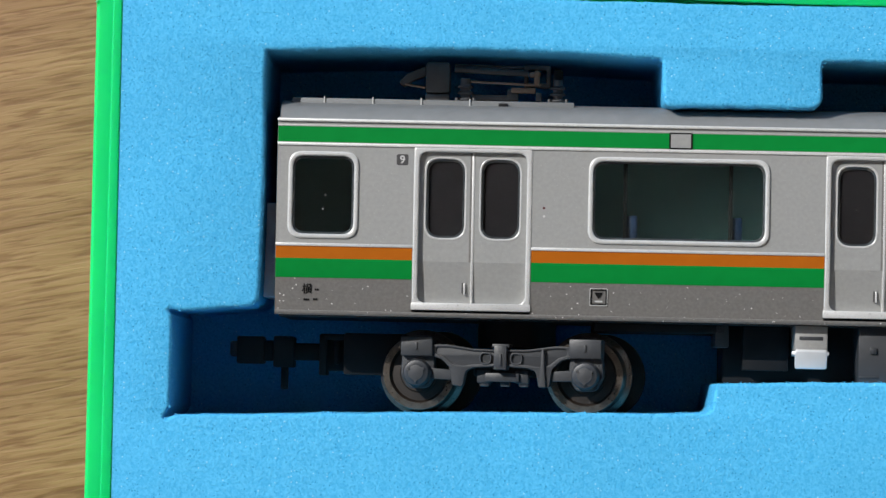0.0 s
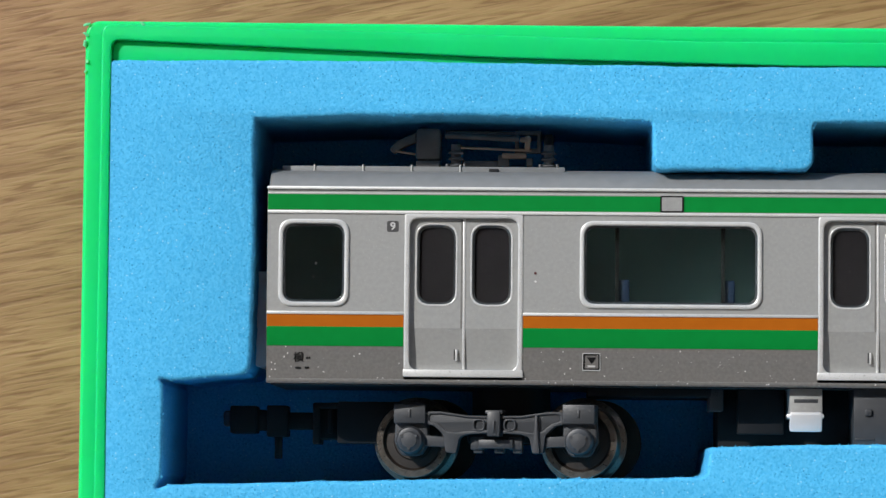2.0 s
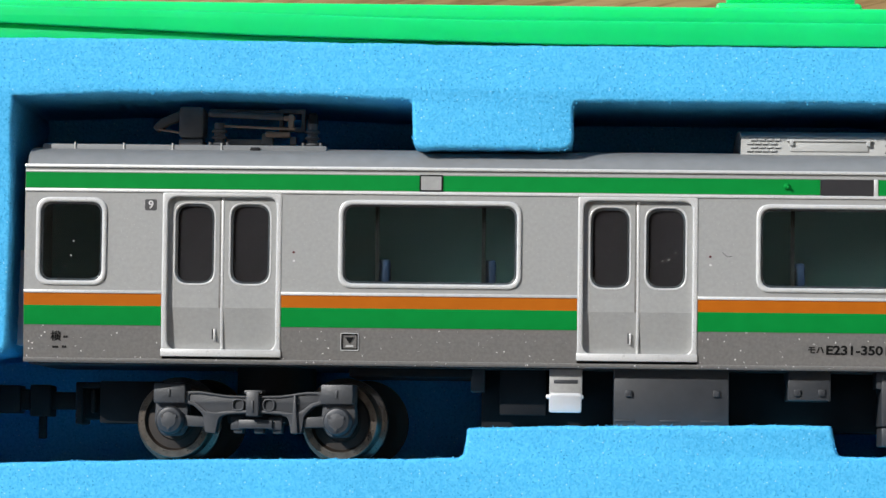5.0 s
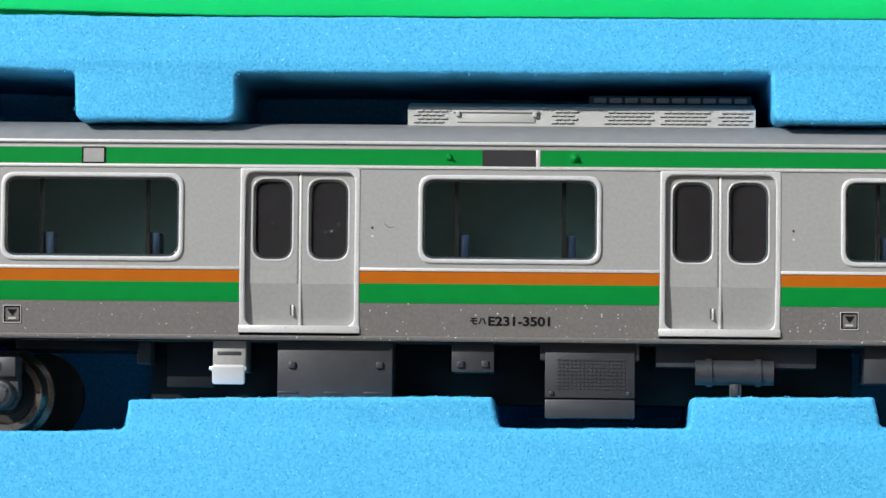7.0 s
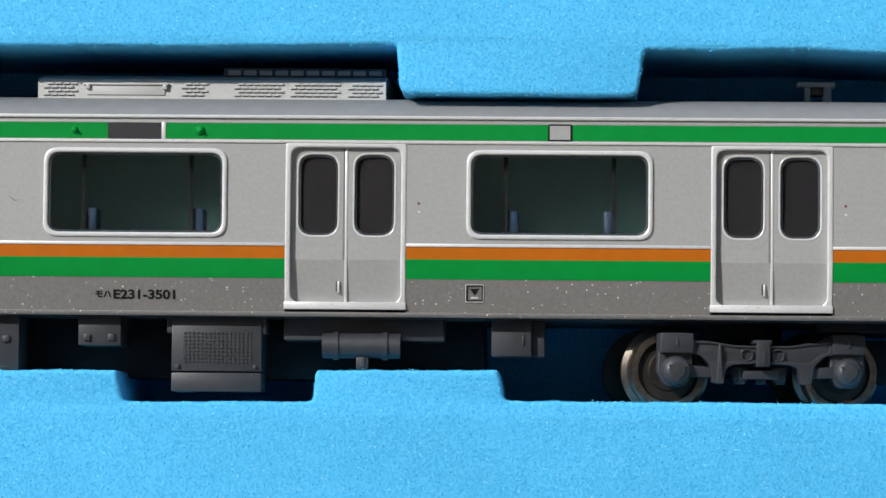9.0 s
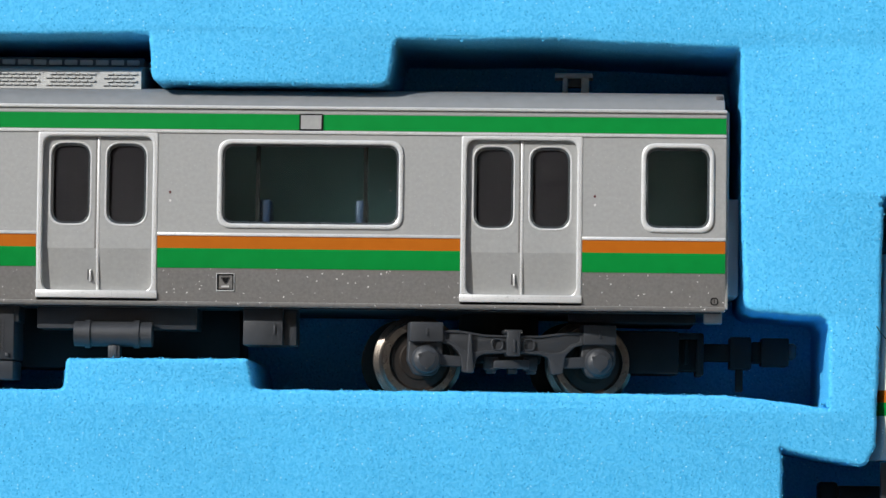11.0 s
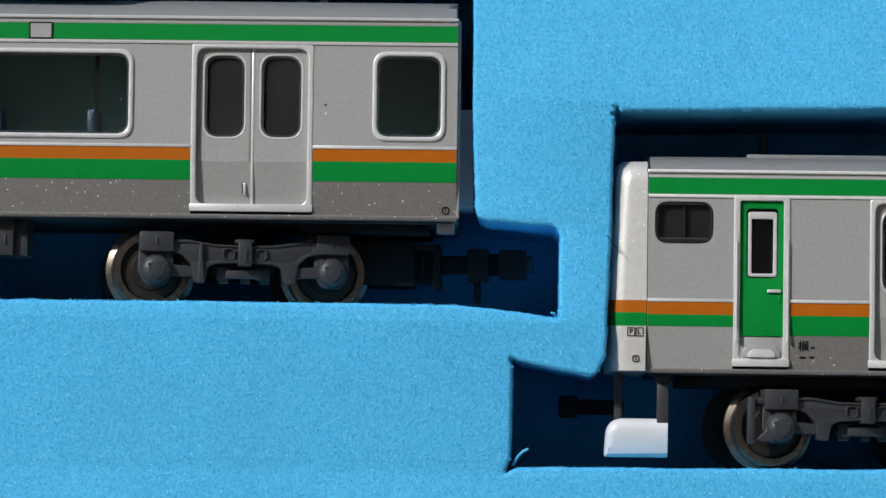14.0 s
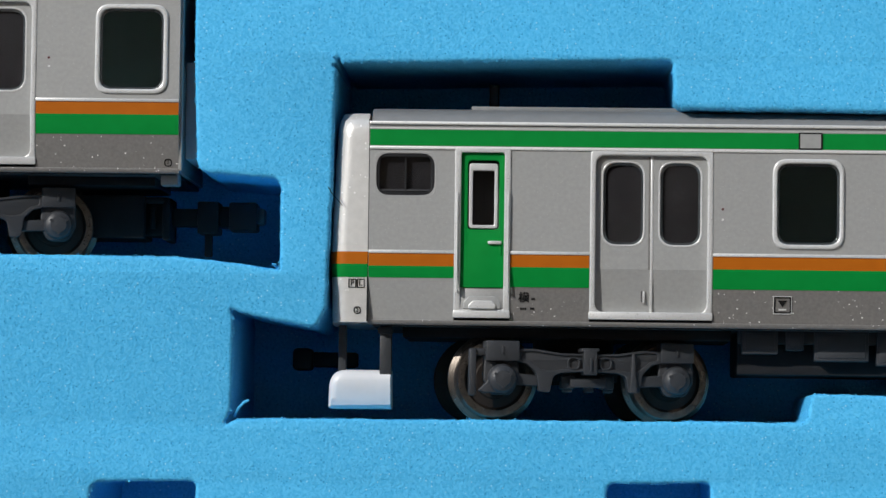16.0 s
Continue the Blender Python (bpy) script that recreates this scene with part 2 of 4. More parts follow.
def empty(name, at, label, category, group="", turn=(0, 0, 0), parent=None):
    ob = new(name)
    ob.empty_display_size = 0.005
    ob.parent = parent
    ob.matrix_basis = pose(at[0] * MM, at[1] * MM, at[2] * MM, *turn)
    return tagged(ob, label, category, group)


def rounded(points, n=5):
    """A closed outline from corners (x, y, radius)."""
    out = []
    k = len(points)
    for i, (x, y, r) in enumerate(points):
        p, a, b = Vector((x, y)), Vector(points[i - 1][:2]), Vector(points[(i + 1) % k][:2])
        u, w = (a - p), (b - p)
        half = u.angle(w) / 2
        if r <= 0 or abs(half - math.pi / 2) < 0.01:
            out.append((x, y))
            continue
        cut = min(r / math.tan(half), 0.45 * u.length, 0.45 * w.length)
        s, e = p + u.normalized() * cut, p + w.normalized() * cut
        for j in range(n + 1):
            t = j / n
            q = s * (1 - t) ** 2 + p * 2 * t * (1 - t) + e * t * t
            out.append((q.x, q.y))
    return out


def rect(x0, y0, x1, y1, r=0.0, n=5):
    return rounded([(x0, y0, r), (x1, y0, r), (x1, y1, r), (x0, y1, r)], n)


def rough_line(points, step, size, seed):
    """The outline cut into short steps that wander a little, as a knife leaves it in foam."""
    out = []
    for i, a in enumerate(points):
        b = points[(i + 1) % len(points)]
        d = math.dist(a, b)
        k = max(1, int(d / step))
        for j in range(k):
            x, y = a[0] + (b[0] - a[0]) * j / k, a[1] + (b[1] - a[1]) * j / k
            w = noise.noise_vector((x * 0.9, y * 0.9, seed)) * size + noise.noise_vector((x * 0.16, y * 0.16, seed + 7)) * size * 1.6 + noise.noise_vector((x * 3.1, y * 3.1, seed + 3)) * size * 0.8
            out.append((x + w.x, y + w.y))
    return out


def plate(outlines, z0, z1, bevel=0.0, res=2):
    """A slab between z0 and z1 with that outline; further outlines are holes. Its edges are rounded by bevel."""
    cu = bpy.data.curves.new("outline", "CURVE")
    cu.dimensions, cu.fill_mode = "2D", "BOTH"
    cu.extrude, cu.bevel_depth, cu.bevel_resolution, cu.offset = (z1 - z0) / 2 - bevel, bevel, res, -bevel
    for line in outlines:
        s = cu.splines.new("POLY")
        s.points.add(len(line) - 1)
        s.points.foreach_set("co", [c for x, y in line for c in (x, y, 0, 1)])
        s.use_cyclic_u = True
    ob = bpy.data.objects.new("outline", cu)
    me = bpy.data.meshes.new_from_object(ob)
    bm = bmesh.new()
    bm.from_mesh(me)
    bpy.data.objects.remove(ob)
    bpy.data.curves.remove(cu)
    bpy.data.meshes.remove(me)
    bmesh.ops.remove_doubles(bm, verts=bm.verts, dist=1e-4)
    bmesh.ops.translate(bm, verts=bm.verts, vec=(0, 0, (z0 + z1) / 2))
    return bm


def slope(outer, inner, z0, z1):
    """A ring that slopes from the outer outline at z0 to the inner one at z1."""
    bm = bmesh.new()
    rows = [[bm.verts.new((x, y, z)) for x, y in line] for line, z in ((outer, z0), (inner, z1), (inner, z1 - .06), (outer, z1 - .06))]
    n = len(outer)
    for a, b in zip(rows, rows[1:] + rows[:1]):
        for k in range(n):
            bm.faces.new((a[k], a[(k + 1) % n], b[(k + 1) % n], b[k]))
    bmesh.ops.recalc_face_normals(bm, faces=bm.faces[:])
    return bm


def box(x0, y0, z0, x1, y1, z1, bevel=0.0, bm=None):
    one = bmesh.new()
    bmesh.ops.create_cube(one, size=1, matrix=Matrix.Translation(((x0 + x1) / 2, (y0 + y1) / 2, (z0 + z1) / 2)) @ Matrix.Diagonal((x1 - x0, y1 - y0, z1 - z0, 1)))
    if bevel:
        bmesh.ops.bevel(one, geom=one.edges[:], offset=bevel, segments=2, profile=0.5, affect="EDGES")
    return joined(bm, one)


def joined(bm, one):
    """Adds bmesh one to bm (if there is one), and returns the whole."""
    if bm is None:
        return one
    me = bpy.data.meshes.new("join")
    one.to_mesh(me)
    one.free()
    bm.from_mesh(me)
    bpy.data.meshes.remove(me)
    return bm


def rod(a, b, r, bm=None, n=14, r2=None):
    one = bmesh.new()
    a, b = Vector(a), Vector(b)
    m = Matrix.Translation((a + b) / 2) @ (b - a).to_track_quat("Z", "Y").to_matrix().to_4x4()
    bmesh.ops.create_cone(one, cap_ends=True, segments=n, radius1=r, radius2=r if r2 is None else r2, depth=(b - a).length, matrix=m)
    return joined(bm, one)


def lathe(profile, n=40):
    """A body turned about the z axis from (radius, z) pairs."""
    bm = bmesh.new()
    rings = [[bm.verts.new((r * math.cos(2 * math.pi * k / n), r * math.sin(2 * math.pi * k / n), z)) for k in range(n)] for r, z in profile]
    for a, b in zip(rings, rings[1:]):
        for k in range(n):
            bm.faces.new((a[k], a[(k + 1) % n], b[(k + 1) % n], b[k]))
    bm.faces.new(rings[0][::-1])
    bm.faces.new(rings[-1])
    bmesh.ops.recalc_face_normals(bm, faces=bm.faces[:])
    return bm


def extruded(section, x0, x1, cuts=1):
    """A bar along x with the cross-section given as (y, z) pairs."""
    bm = bmesh.new()
    rows = [[bm.verts.new((x0 + (x1 - x0) * k / cuts, y, z)) for y, z in section] for k in range(cuts + 1)]
    m = len(section)
    for a, b in zip(rows, rows[1:]):
        for k in range(m):
            bm.faces.new((a[k], a[(k + 1) % m], b[(k + 1) % m], b[k]))
    bm.faces.new(rows[0])
    bm.faces.new(rows[-1][::-1])
    bmesh.ops.recalc_face_normals(bm, faces=bm.faces[:])
    return bm


def lettering(text, size, x, y, z, centred=True, wide=1.0, bold=0.02):
    cu = bpy.data.curves.new("text", "FONT")
    cu.body, cu.size, cu.extrude, cu.offset = text, size, 0.006, size * bold
    if centred:
        cu.align_x = cu.align_y = "CENTER"
    ob = bpy.data.objects.new("text", cu)
    me = bpy.data.meshes.new_from_object(ob)
    bm = bmesh.new()
    bm.from_mesh(me)
    bpy.data.objects.remove(ob)
    bpy.data.curves.remove(cu)
    bpy.data.meshes.remove(me)
    bmesh.ops.scale(bm, verts=bm.verts, vec=(wide, 1, 1))
    bmesh.ops.translate(bm, verts=bm.verts, vec=(x, y, z))
    return bm


# ---------------------------------------------------------------- the unseen room, added to shape the light
TABLE_Z = -30.0
FAR_W, FAR_E, FAR_S, FAR_N = -1150, 1350, -1300, 620
tagged(part("floor", box(FAR_W, FAR_S, -790, FAR_E, FAR_N, -770), surface("floor_boards", (0.20, 0.13, 0.08), (0.28, 0.19, 0.12), 0.004, 0.5, stretch=(0.2, 2, 1))),
       "plain brown floor added out of view under the table", "floor", kind="structure")
tagged(part("ceiling", box(FAR_W, FAR_S, 1350, FAR_E, FAR_N, 1400), WALL), "plain white ceiling added out of view", "ceiling", kind="structure")
for name, b in (("wall_east", (FAR_E, FAR_S, -770, FAR_E + 100, FAR_N, 1350)),
                ("wall_south", (FAR_W, FAR_S - 100, -770, FAR_E, FAR_S, 1350))):
    tagged(part(name, box(*b), WALL), "plain white wall added out of view", "wall", kind="structure")
north = plate([rect(FAR_W, -770, FAR_E, 1350), rect(-1100, -60, 1200, 1310)], -100, 0)
bmesh.ops.rotate(north, verts=north.verts, cent=(0, 0, 0), matrix=Matrix.Rotation(math.pi / 2, 3, "X"))
bmesh.ops.translate(north, verts=north.verts, vec=(0, FAR_N, 0))
tagged(part("wall_north", north, WALL), "added unseen white wall with a wide opening that lets the sun in", "wall", kind="structure")

# Second opening, out of view, added to fill the shadows with sky light.
west = plate([rect(FAR_S, -770, FAR_N, 1350), rect(-1150, -60, 480, 1310)], -100, 0)
bmesh.ops.rotate(west, verts=west.verts, cent=(0, 0, 0), matrix=Matrix(((0, 0, 1), (1, 0, 0), (0, 1, 0))))
bmesh.ops.translate(west, verts=west.verts, vec=(FAR_W, 0, 0))
tagged(part("wall_west", west, WALL), "added unseen white wall with a wide opening for more sky light", "wall", kind="structure")

table = empty("table", (60, -60, TABLE_Z), "oak table with a brown grained top in sunlight", "table")
part("tabletop", box(-620, -360, -28, 620, 330, 0, 2.0), OAK, table)
for lx, ly in ((-575, -315), (575, -315), (-575, 285), (575, 285)):
    part("leg", box(lx - 30, ly - 30, -740, lx + 30, ly + 30, -28, 3), OAK, table)

# ---------------------------------------------------------------- the carrying case and its foam
E_X, S_Y = 262.0, -150.0          # far corner of the case, out of sight
case = empty("storage_case", (0, 0, TABLE_Z), "open bright green plastic storage case on the wooden table", "case")


def up(bm, dz):
    bmesh.ops.translate(bm, verts=bm.verts, vec=(0, 0, dz))
    return bm


case_outer = rounded([(-46.95, S_Y, 1.0), (E_X, S_Y, 1.0), (E_X, 14.0, 1.0), (60, 13.95, 20), (-10, 14.1, 20), (-46.85, 14.25, 1.3)], 8)
case_step = rounded([(-45.95, S_Y + 1, 1.0), (E_X - 1, S_Y + 1, 1.0), (E_X - 1, 12.9, 1.0), (120, 12.75, 30), (2, 12.85, 16), (-18, 13.35, 16), (-45.5, 13.95, 0.8)], 8)
case_inner = rounded([(-44.68, S_Y + 2.2, 0.6), (E_X - 2.2, S_Y + 2.2, 0.6), (E_X - 2.2, 11.05, 0.6), (120, 10.98, 30), (10, 10.95, 16), (-14, 11.5, 16), (-44.75, 12.75, 0.7)], 8)
case_foot = rounded([(-44.45, S_Y + 2.6, 0.6), (E_X - 2.6, S_Y + 2.6, 0.6), (E_X - 2.6, 10.75, 0.6), (-44.45, 10.9, 0.6)], 6)
part("outer_wall", up(plate([case_outer, case_inner], -21.5, 0.32, 0.3, 3), -TABLE_Z), CASE, case, "green plastic wall with a flat outer ledge")
part("lower_wall", up(plate([case_outer], TABLE_Z, -21.5, 0.3, 2), -TABLE_Z), CASE, case, "green plastic base of the case")
part("rim", up(plate([case_step, case_inner], -0.2, 0.52, 0.14, 3), -TABLE_Z), CASE, case, "raised green rim along the wall")
part("lining", up(plate([case_inner, case_foot], -21.1, -0.15, 0.15, 2), -TABLE_Z), CASE, case)
part("base", up(plate([case_step], -21.6, -21.1), -TABLE_Z), CASE, case)
clasp = part("clasp", up(box(22.3, 13.05, -9, 33.8, 14.5, -0.25, 0.3), -TABLE_Z), CASE, case, "green hinged clasp on the case's wall")
part("clasp_hinge", up(rod((23.2, 15.1, -2.2), (33.3, 15.1, -2.2), 1.1), -TABLE_Z), CASE, clasp)

# Small pale pieces added for the bright highlights on the case's corner.
rng = random.Random(11)
for k in (0, 1, 2, 4, 5, 8):
    along = k * 0.75
    x, y = (-46.72 + rng.uniform(-.12, .15), 13.9 - along) if k < 6 else (-46.2 + (k - 5) * 1.3, 14.0 + rng.uniform(-.1, .1))
    corner_glint = plate([rounded([(-.28, -.22, .05), (.2, -.3, .05), (.3, .18, .05), (-.12, .3, .05)], 2)], 0, .22, .06)
    bmesh.ops.scale(corner_glint, verts=corner_glint.verts, vec=(rng.uniform(.25, .6), rng.uniform(.5, 1.2), 1))
    part("corner_glint", corner_glint, PALE_GREEN, case, "pale piece standing in for a highlight at the corner", at=(x, y, -TABLE_Z + .28), turn=(rng.uniform(-15, 15), rng.uniform(-15, 15), rng.uniform(0, 180)))

P1 = [(-33.2, 6.55, .25), (-18, 6.85, 4), (-1.62, 6.45, .35), (-1.4, 2.56, .9), (11.12, 2.68, .9), (11.12, 6.42, .4), (30, 6.45, 4), (44, 6.5, 3),
      (53.08, 6.68, .3), (53.35, 2.8, 1.0), (71.85, 2.78, 1.0), (72.3, 6.4, .5), (85, 6.45, 4), (99.2, 5.95, .3), (99.35, -5, 4), (99.62, -14.45, 1.1), (106.2, -14.85, .9),
      (106.1, -21.9, .12), (101.95, -21.35, 3), (98.4, -21.0, 3), (90.6, -20.92, 3), (61.7, -20.95, .7), (61.2, -18.6, .35), (47.1, -18.7, .4),
      (46.9, -21.15, .6), (31.95, -21.25, .7), (31.55, -18.82, .35), (11, -19.02, 3), (3.05, -19.4, .4), (2.75, -21.7, .7), (-20, -22.1, 5),
      (-39.7, -22.66, .25), (-40.75, -23.1, .12), (-40.2, -22.0, .25), (-40.27, -14.75, .25), (-40.62, -14.25, .15), (-39.6, -14.42, .25), (-33.35, -13.95, 1.1), (-33.15, -5, 4)]
P2 = [(110.32, -6.35, .2), (109.95, -6.15, .12), (110.35, -5.95, .12), (110.45, -5.45, .1), (110.75, -5.92, .2), (124, -5.68, 4), (136.1, -5.48, .5), (136.35, -9.2, 1.0), (180, -9.45, 4), (244, -9.8, .6), (244, -31.4, .6), (147.0, -30.95, .4), (146.6, -33.12, .7),
      (125, -33.25, 4), (103.1, -33.34, .25), (102.05, -33.85, .12), (102.6, -32.7, .25), (102.62, -25.7, .2), (102.4, -24.95, .15), (103.1, -25.25, .25), (106, -25.85, 3), (109.0, -26.3, .7), (109.8, -24.8, .9), (109.95, -20, 4)]
P3 = [(60, -42.2, .5), (91.8, -42.2, .5), (91.9, -38.35, .8), (99.9, -38.2, .4), (99.9, -42.2, .5), (131.4, -42.2, .5), (131.5, -37.98, .8), (139.3, -37.88, .4),
      (139.3, -42.2, .5), (200, -42.2, .5), (200, -51, .5), (60, -51, .5)]
edge = rounded([(-44.95, S_Y + 3, .5), (E_X - 3, S_Y + 3, .5), (E_X - 3, 11.05, .5), (60, 11.05, 30), (2, 10.9, 20), (-25, 11.15, 15), (-44.98, 11.15, .5)], 8)
FOAM_TOP, FOAM_FLOOR = 0.4, -21.0
foam = empty("foam_insert", (0, 0, FOAM_FLOOR), "thick blue foam insert with cut-out pockets in the green case", "foam insert")
cuts = [rough_line(p, 0.22, 0.055, 3.1 * k) for k, p in enumerate((edge, rounded(P1), rounded(P2), rounded(P3)))]
part("body", up(plate(cuts, FOAM_FLOOR, FOAM_TOP, 0.34, 3), -FOAM_FLOOR), FOAM, foam, sharp=80)


def frayed_edge(lines):
    """Crumbs of torn cells that stand along the cut edges."""
    rng = random.Random(5)
    verts, faces = [], []
    for line in lines:
        for i, (x, y) in enumerate(line):
            if rng.random() > 0.75 + 0.5 * noise.noise((x * .35, y * .35, 4.0)):
                continue
            r = rng.uniform(0.04, 0.085)
            c = Vector((x + rng.gauss(0, .03), y + rng.gauss(0, .03), FOAM_TOP - FOAM_FLOOR - rng.uniform(.08, .36)))
            k = len(verts)
            for d in ((1, 1, 1), (1, -1, -1), (-1, 1, -1), (-1, -1, 1)):
                verts.append((c + Vector(d) * r * 0.6 + Vector((rng.gauss(0, .03), rng.gauss(0, .03), rng.gauss(0, .02)))) * MM)
            faces += [(k, k + 1, k + 2), (k, k + 3, k + 1), (k, k + 2, k + 3), (k + 1, k + 3, k + 2)]
    me = bpy.data.meshes.new("frayed_edge")
    me.from_pydata(verts, [], faces)
    me.materials.append(FRAY)
    tagged(part("frayed_edge", me, FRAY, foam), "pale torn foam crumbs along the cut edges", kind="stuff")


frayed_edge(cuts[1:])
part("floor_sheet", up(plate([edge], FOAM_FLOOR, FOAM_FLOOR + 1.0), -FOAM_FLOOR), FOAM, foam, "thin blue foam sheet under the pockets")

# ---------------------------------------------------------------- the model trains
# In a car's own measures: x along the car, y towards the roof, z out of its side; the side panel lies at z = 0.
FOLD, HEM, BACK = -10.08, -14.15, -19.5


def side_z(y):
    """Depth of the side: straight above the fold, leaning in below it."""
    return 0.0 if y > FOLD else -0.55 * (FOLD - y) / (FOLD - HEM)


def slab(x0, x1, y0, y1, thick, lift=0.0, bevel=0.0):
    """A flat piece that follows the side between y0 (low) and y1."""
    ys = sorted({y0, y1} | ({FOLD} if y0 < FOLD < y1 else set()))
    sec = [(y, side_z(y) + lift) for y in ys] + [(y, side_z(y) + lift - thick) for y in reversed(ys)]
    bm = extruded(sec, x0, x1)
    if bevel:
        bmesh.ops.bevel(bm, geom=bm.edges[:], offset=bevel, segments=2, profile=0.5, affect="EDGES")
    return bm


def leaning(bm):
    """Bends a flat piece so that it follows the side's lean below the fold."""
    bmesh.ops.bisect_plane(bm, geom=bm.verts[:] + bm.edges[:] + bm.faces[:], plane_co=(0, FOLD, 0), plane_no=(0, 1, 0))
    for v in bm.verts:
        v.co.z += side_z(v.co.y)
    return bm


ROOF_SECTION = [(1.06, -0.05), (1.40, -0.22), (1.85, -0.62), (2.20, -1.20), (2.48, -2.0), (2.70, -3.2), (2.95, -5.2), (3.12, -7.5), (3.18, -9.75)]
ROOF_SECTION = ROOF_SECTION + [(y, BACK - z) for y, z in reversed(ROOF_SECTION[:-1])]


def window(car, x0, x1, y0, y1, bars=(), r=1.15, w=0.36, name="window"):
    cx, cy = (x0 + x1) / 2, (y0 + y1) / 2
    a, b = (x1 - x0) / 2, (y1 - y0) / 2
    top = empty(name, (cx, cy, 0), "", "", parent=car)
    part("frame", plate([rect(-a, -b, a, b, r, 8), rect(-a + w, -b + w, a - w, b - w, r - w * 0.6, 8)], -0.5, 0.20, 0.13, 3), BRIGHT, top, "bright silver window frame")
    pane = part("pane", plate([rect(-a + w - .05, -b + w - .05, a - w + .05, b - w + .05, r - w * 0.6, 8)], -0.42, -0.24), GLASS, top, "dark tinted window glass")
    pane.visible_shadow = False
    part("pane_edge", slope(rect(-a + w - .02, -b + w - .02, a - w + .02, b - w + .02, r - w * 0.6, 8), rect(-a + w + .17, -b + w + .17, a - w - .17, b - w - .17, r - w * 0.6 - .12, 8), 0.02, -0.22), LIP, top, "glossy moulded edge of the glass")
    for bx in bars:
        part("bar", box(bx - .16, -b + w, -1.9, bx + .16, b - w, -1.6), INK, top)
    return top


def side_door(car, cx, glass=DOOR_GLASS):
    """A double sliding door in its recess, with frame and sill."""
    top = empty("double_door", (cx, 0, 0), "", "", parent=car)
    deep = -0.40
    outer = rect(-4.72, -13.95, 4.72, -0.98, 0.25, 3)
    inner = rect(-4.3, -13.4, 4.3, -1.34, 0.8, 6)
    part("frame", leaning(plate([outer, inner], -0.9, 0.10, 0.12, 3)), BRIGHT, top, "raised silver door surround")
    part("sill", box(-4.78, -13.95, -1.5, 4.74, -13.36, -0.28, 0.08), BRIGHT, top, "projecting silver door sill")
    for s in (-1, 1):
        x0, x1 = (-4.4, -0.06) if s < 0 else (0.06, 4.4)
        hx0, hx1 = (-3.74, -0.62) if s < 0 else (0.64, 3.78)
        leaf = part("leaf", plate([rect(x0, FOLD, x1, -1.2), rect(hx0 - .1, -8.3, hx1 + .1, -1.75, 1.2, 8)], deep - .4, deep), SILVER, top, "silver sliding door leaf")
        low = [(FOLD, deep), (-13.45, deep - 0.62), (-13.45, deep - 1.0), (FOLD, deep - .4)]
        part("lower_panel", extruded(low, x0, x1), SILVER, top)
        # Lighter ring: the opening's edge highlight is put into its colour.
        part("window_rim", plate([rect(hx0 - .16, -8.36, hx1 + .16, -1.69, 1.25, 8), rect(hx0 + .04, -8.16, hx1 - .04, -1.89, 1.1, 8)], deep - .4, deep + .04, 0.14, 3), BRIGHT, top)
        part("pane_edge", slope(rect(hx0 + .02, -8.18, hx1 - .02, -1.87, 1.1, 8), rect(hx0 + .20, -8.00, hx1 - .20, -2.05, .95, 8), deep - .04, deep - .22), LIP, top, "glossy moulded edge of the glass")
        pane = part("pane", plate([rect(hx0 - .05, -8.25, hx1 + .05, -1.8, 1.1, 8)], deep - .34, deep - .22), glass, top, "smoked door glass")
        pane.visible_shadow = False
    part("backing", box(-4.1, -9.5, -1.1, 4.1, -1.4, -0.85), DARK, top)
    part("seam", leaning(box(-0.08, -13.35, -0.95, 0.13, -1.35, deep + .05, 0.05)), BRIGHT, top)
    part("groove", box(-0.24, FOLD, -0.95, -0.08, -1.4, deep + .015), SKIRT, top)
    part("handle", box(-0.62, -12.65, -1.1, -0.46, -11.75, deep - .18, 0.04), BRIGHT, top, "small sunken door grip")
    # Dark strip beside the grip, put in for the shade of its hollow.
    part("handle_shade", box(-0.76, -12.55, -1.1, -0.62, -11.75, deep - .24), BADGE, top)
    return top


def wheel_set(bogie, x, y):
    """Two wheels on an axle; x, y is the axle's place on the bogie."""
    part("axle", rod((0, 0, -3.0), (0, 0, -16.5), 0.5), STEEL, bogie, at=(x, y, 0))
    prof = [(0.4, -0.15), (1.5, -0.15), (1.62, -0.30), (2.25, -0.34), (2.42, -0.05), (2.94, 0.0), (2.98, -0.08), (3.06, -1.35), (3.46, -1.55), (3.46, -1.85), (2.6, -1.95), (0.4, -1.7)]
    tread = [(2.45, 0.03), (2.96, 0.02), (3.01, -0.08), (3.09, -1.33), (3.50, -1.53), (3.50, -1.87), (2.6, -2.0), (2.45, -1.0)]
    for z, flip in ((-4.2, 0), (-15.3, 180)):
        part("wheel", lathe(prof), RUST, bogie, "brown weathered metal wheel", at=(x, y, z), turn=(0, flip, 0))
        ring = bmesh.new()
        n = 48
        rows = [[ring.verts.new((r * math.cos(2 * math.pi * k / n), r * math.sin(2 * math.pi * k / n), zz)) for k in range(n)] for r, zz in tread]
        for a, b in zip(rows, rows[1:] + rows[:1]):
            for k in range(n):
                ring.faces.new((a[k], a[(k + 1) % n], b[(k + 1) % n], b[k]))
        bmesh.ops.recalc_face_normals(ring, faces=ring.faces[:])
        # The far tyre takes the dark wheel colour in place of its shade.
        part("tyre", ring, RUST if flip else STEEL, bogie, "steel tyre darkened for shade" if flip else "shiny steel tyre", at=(x, y, z), turn=(0, flip, 0))


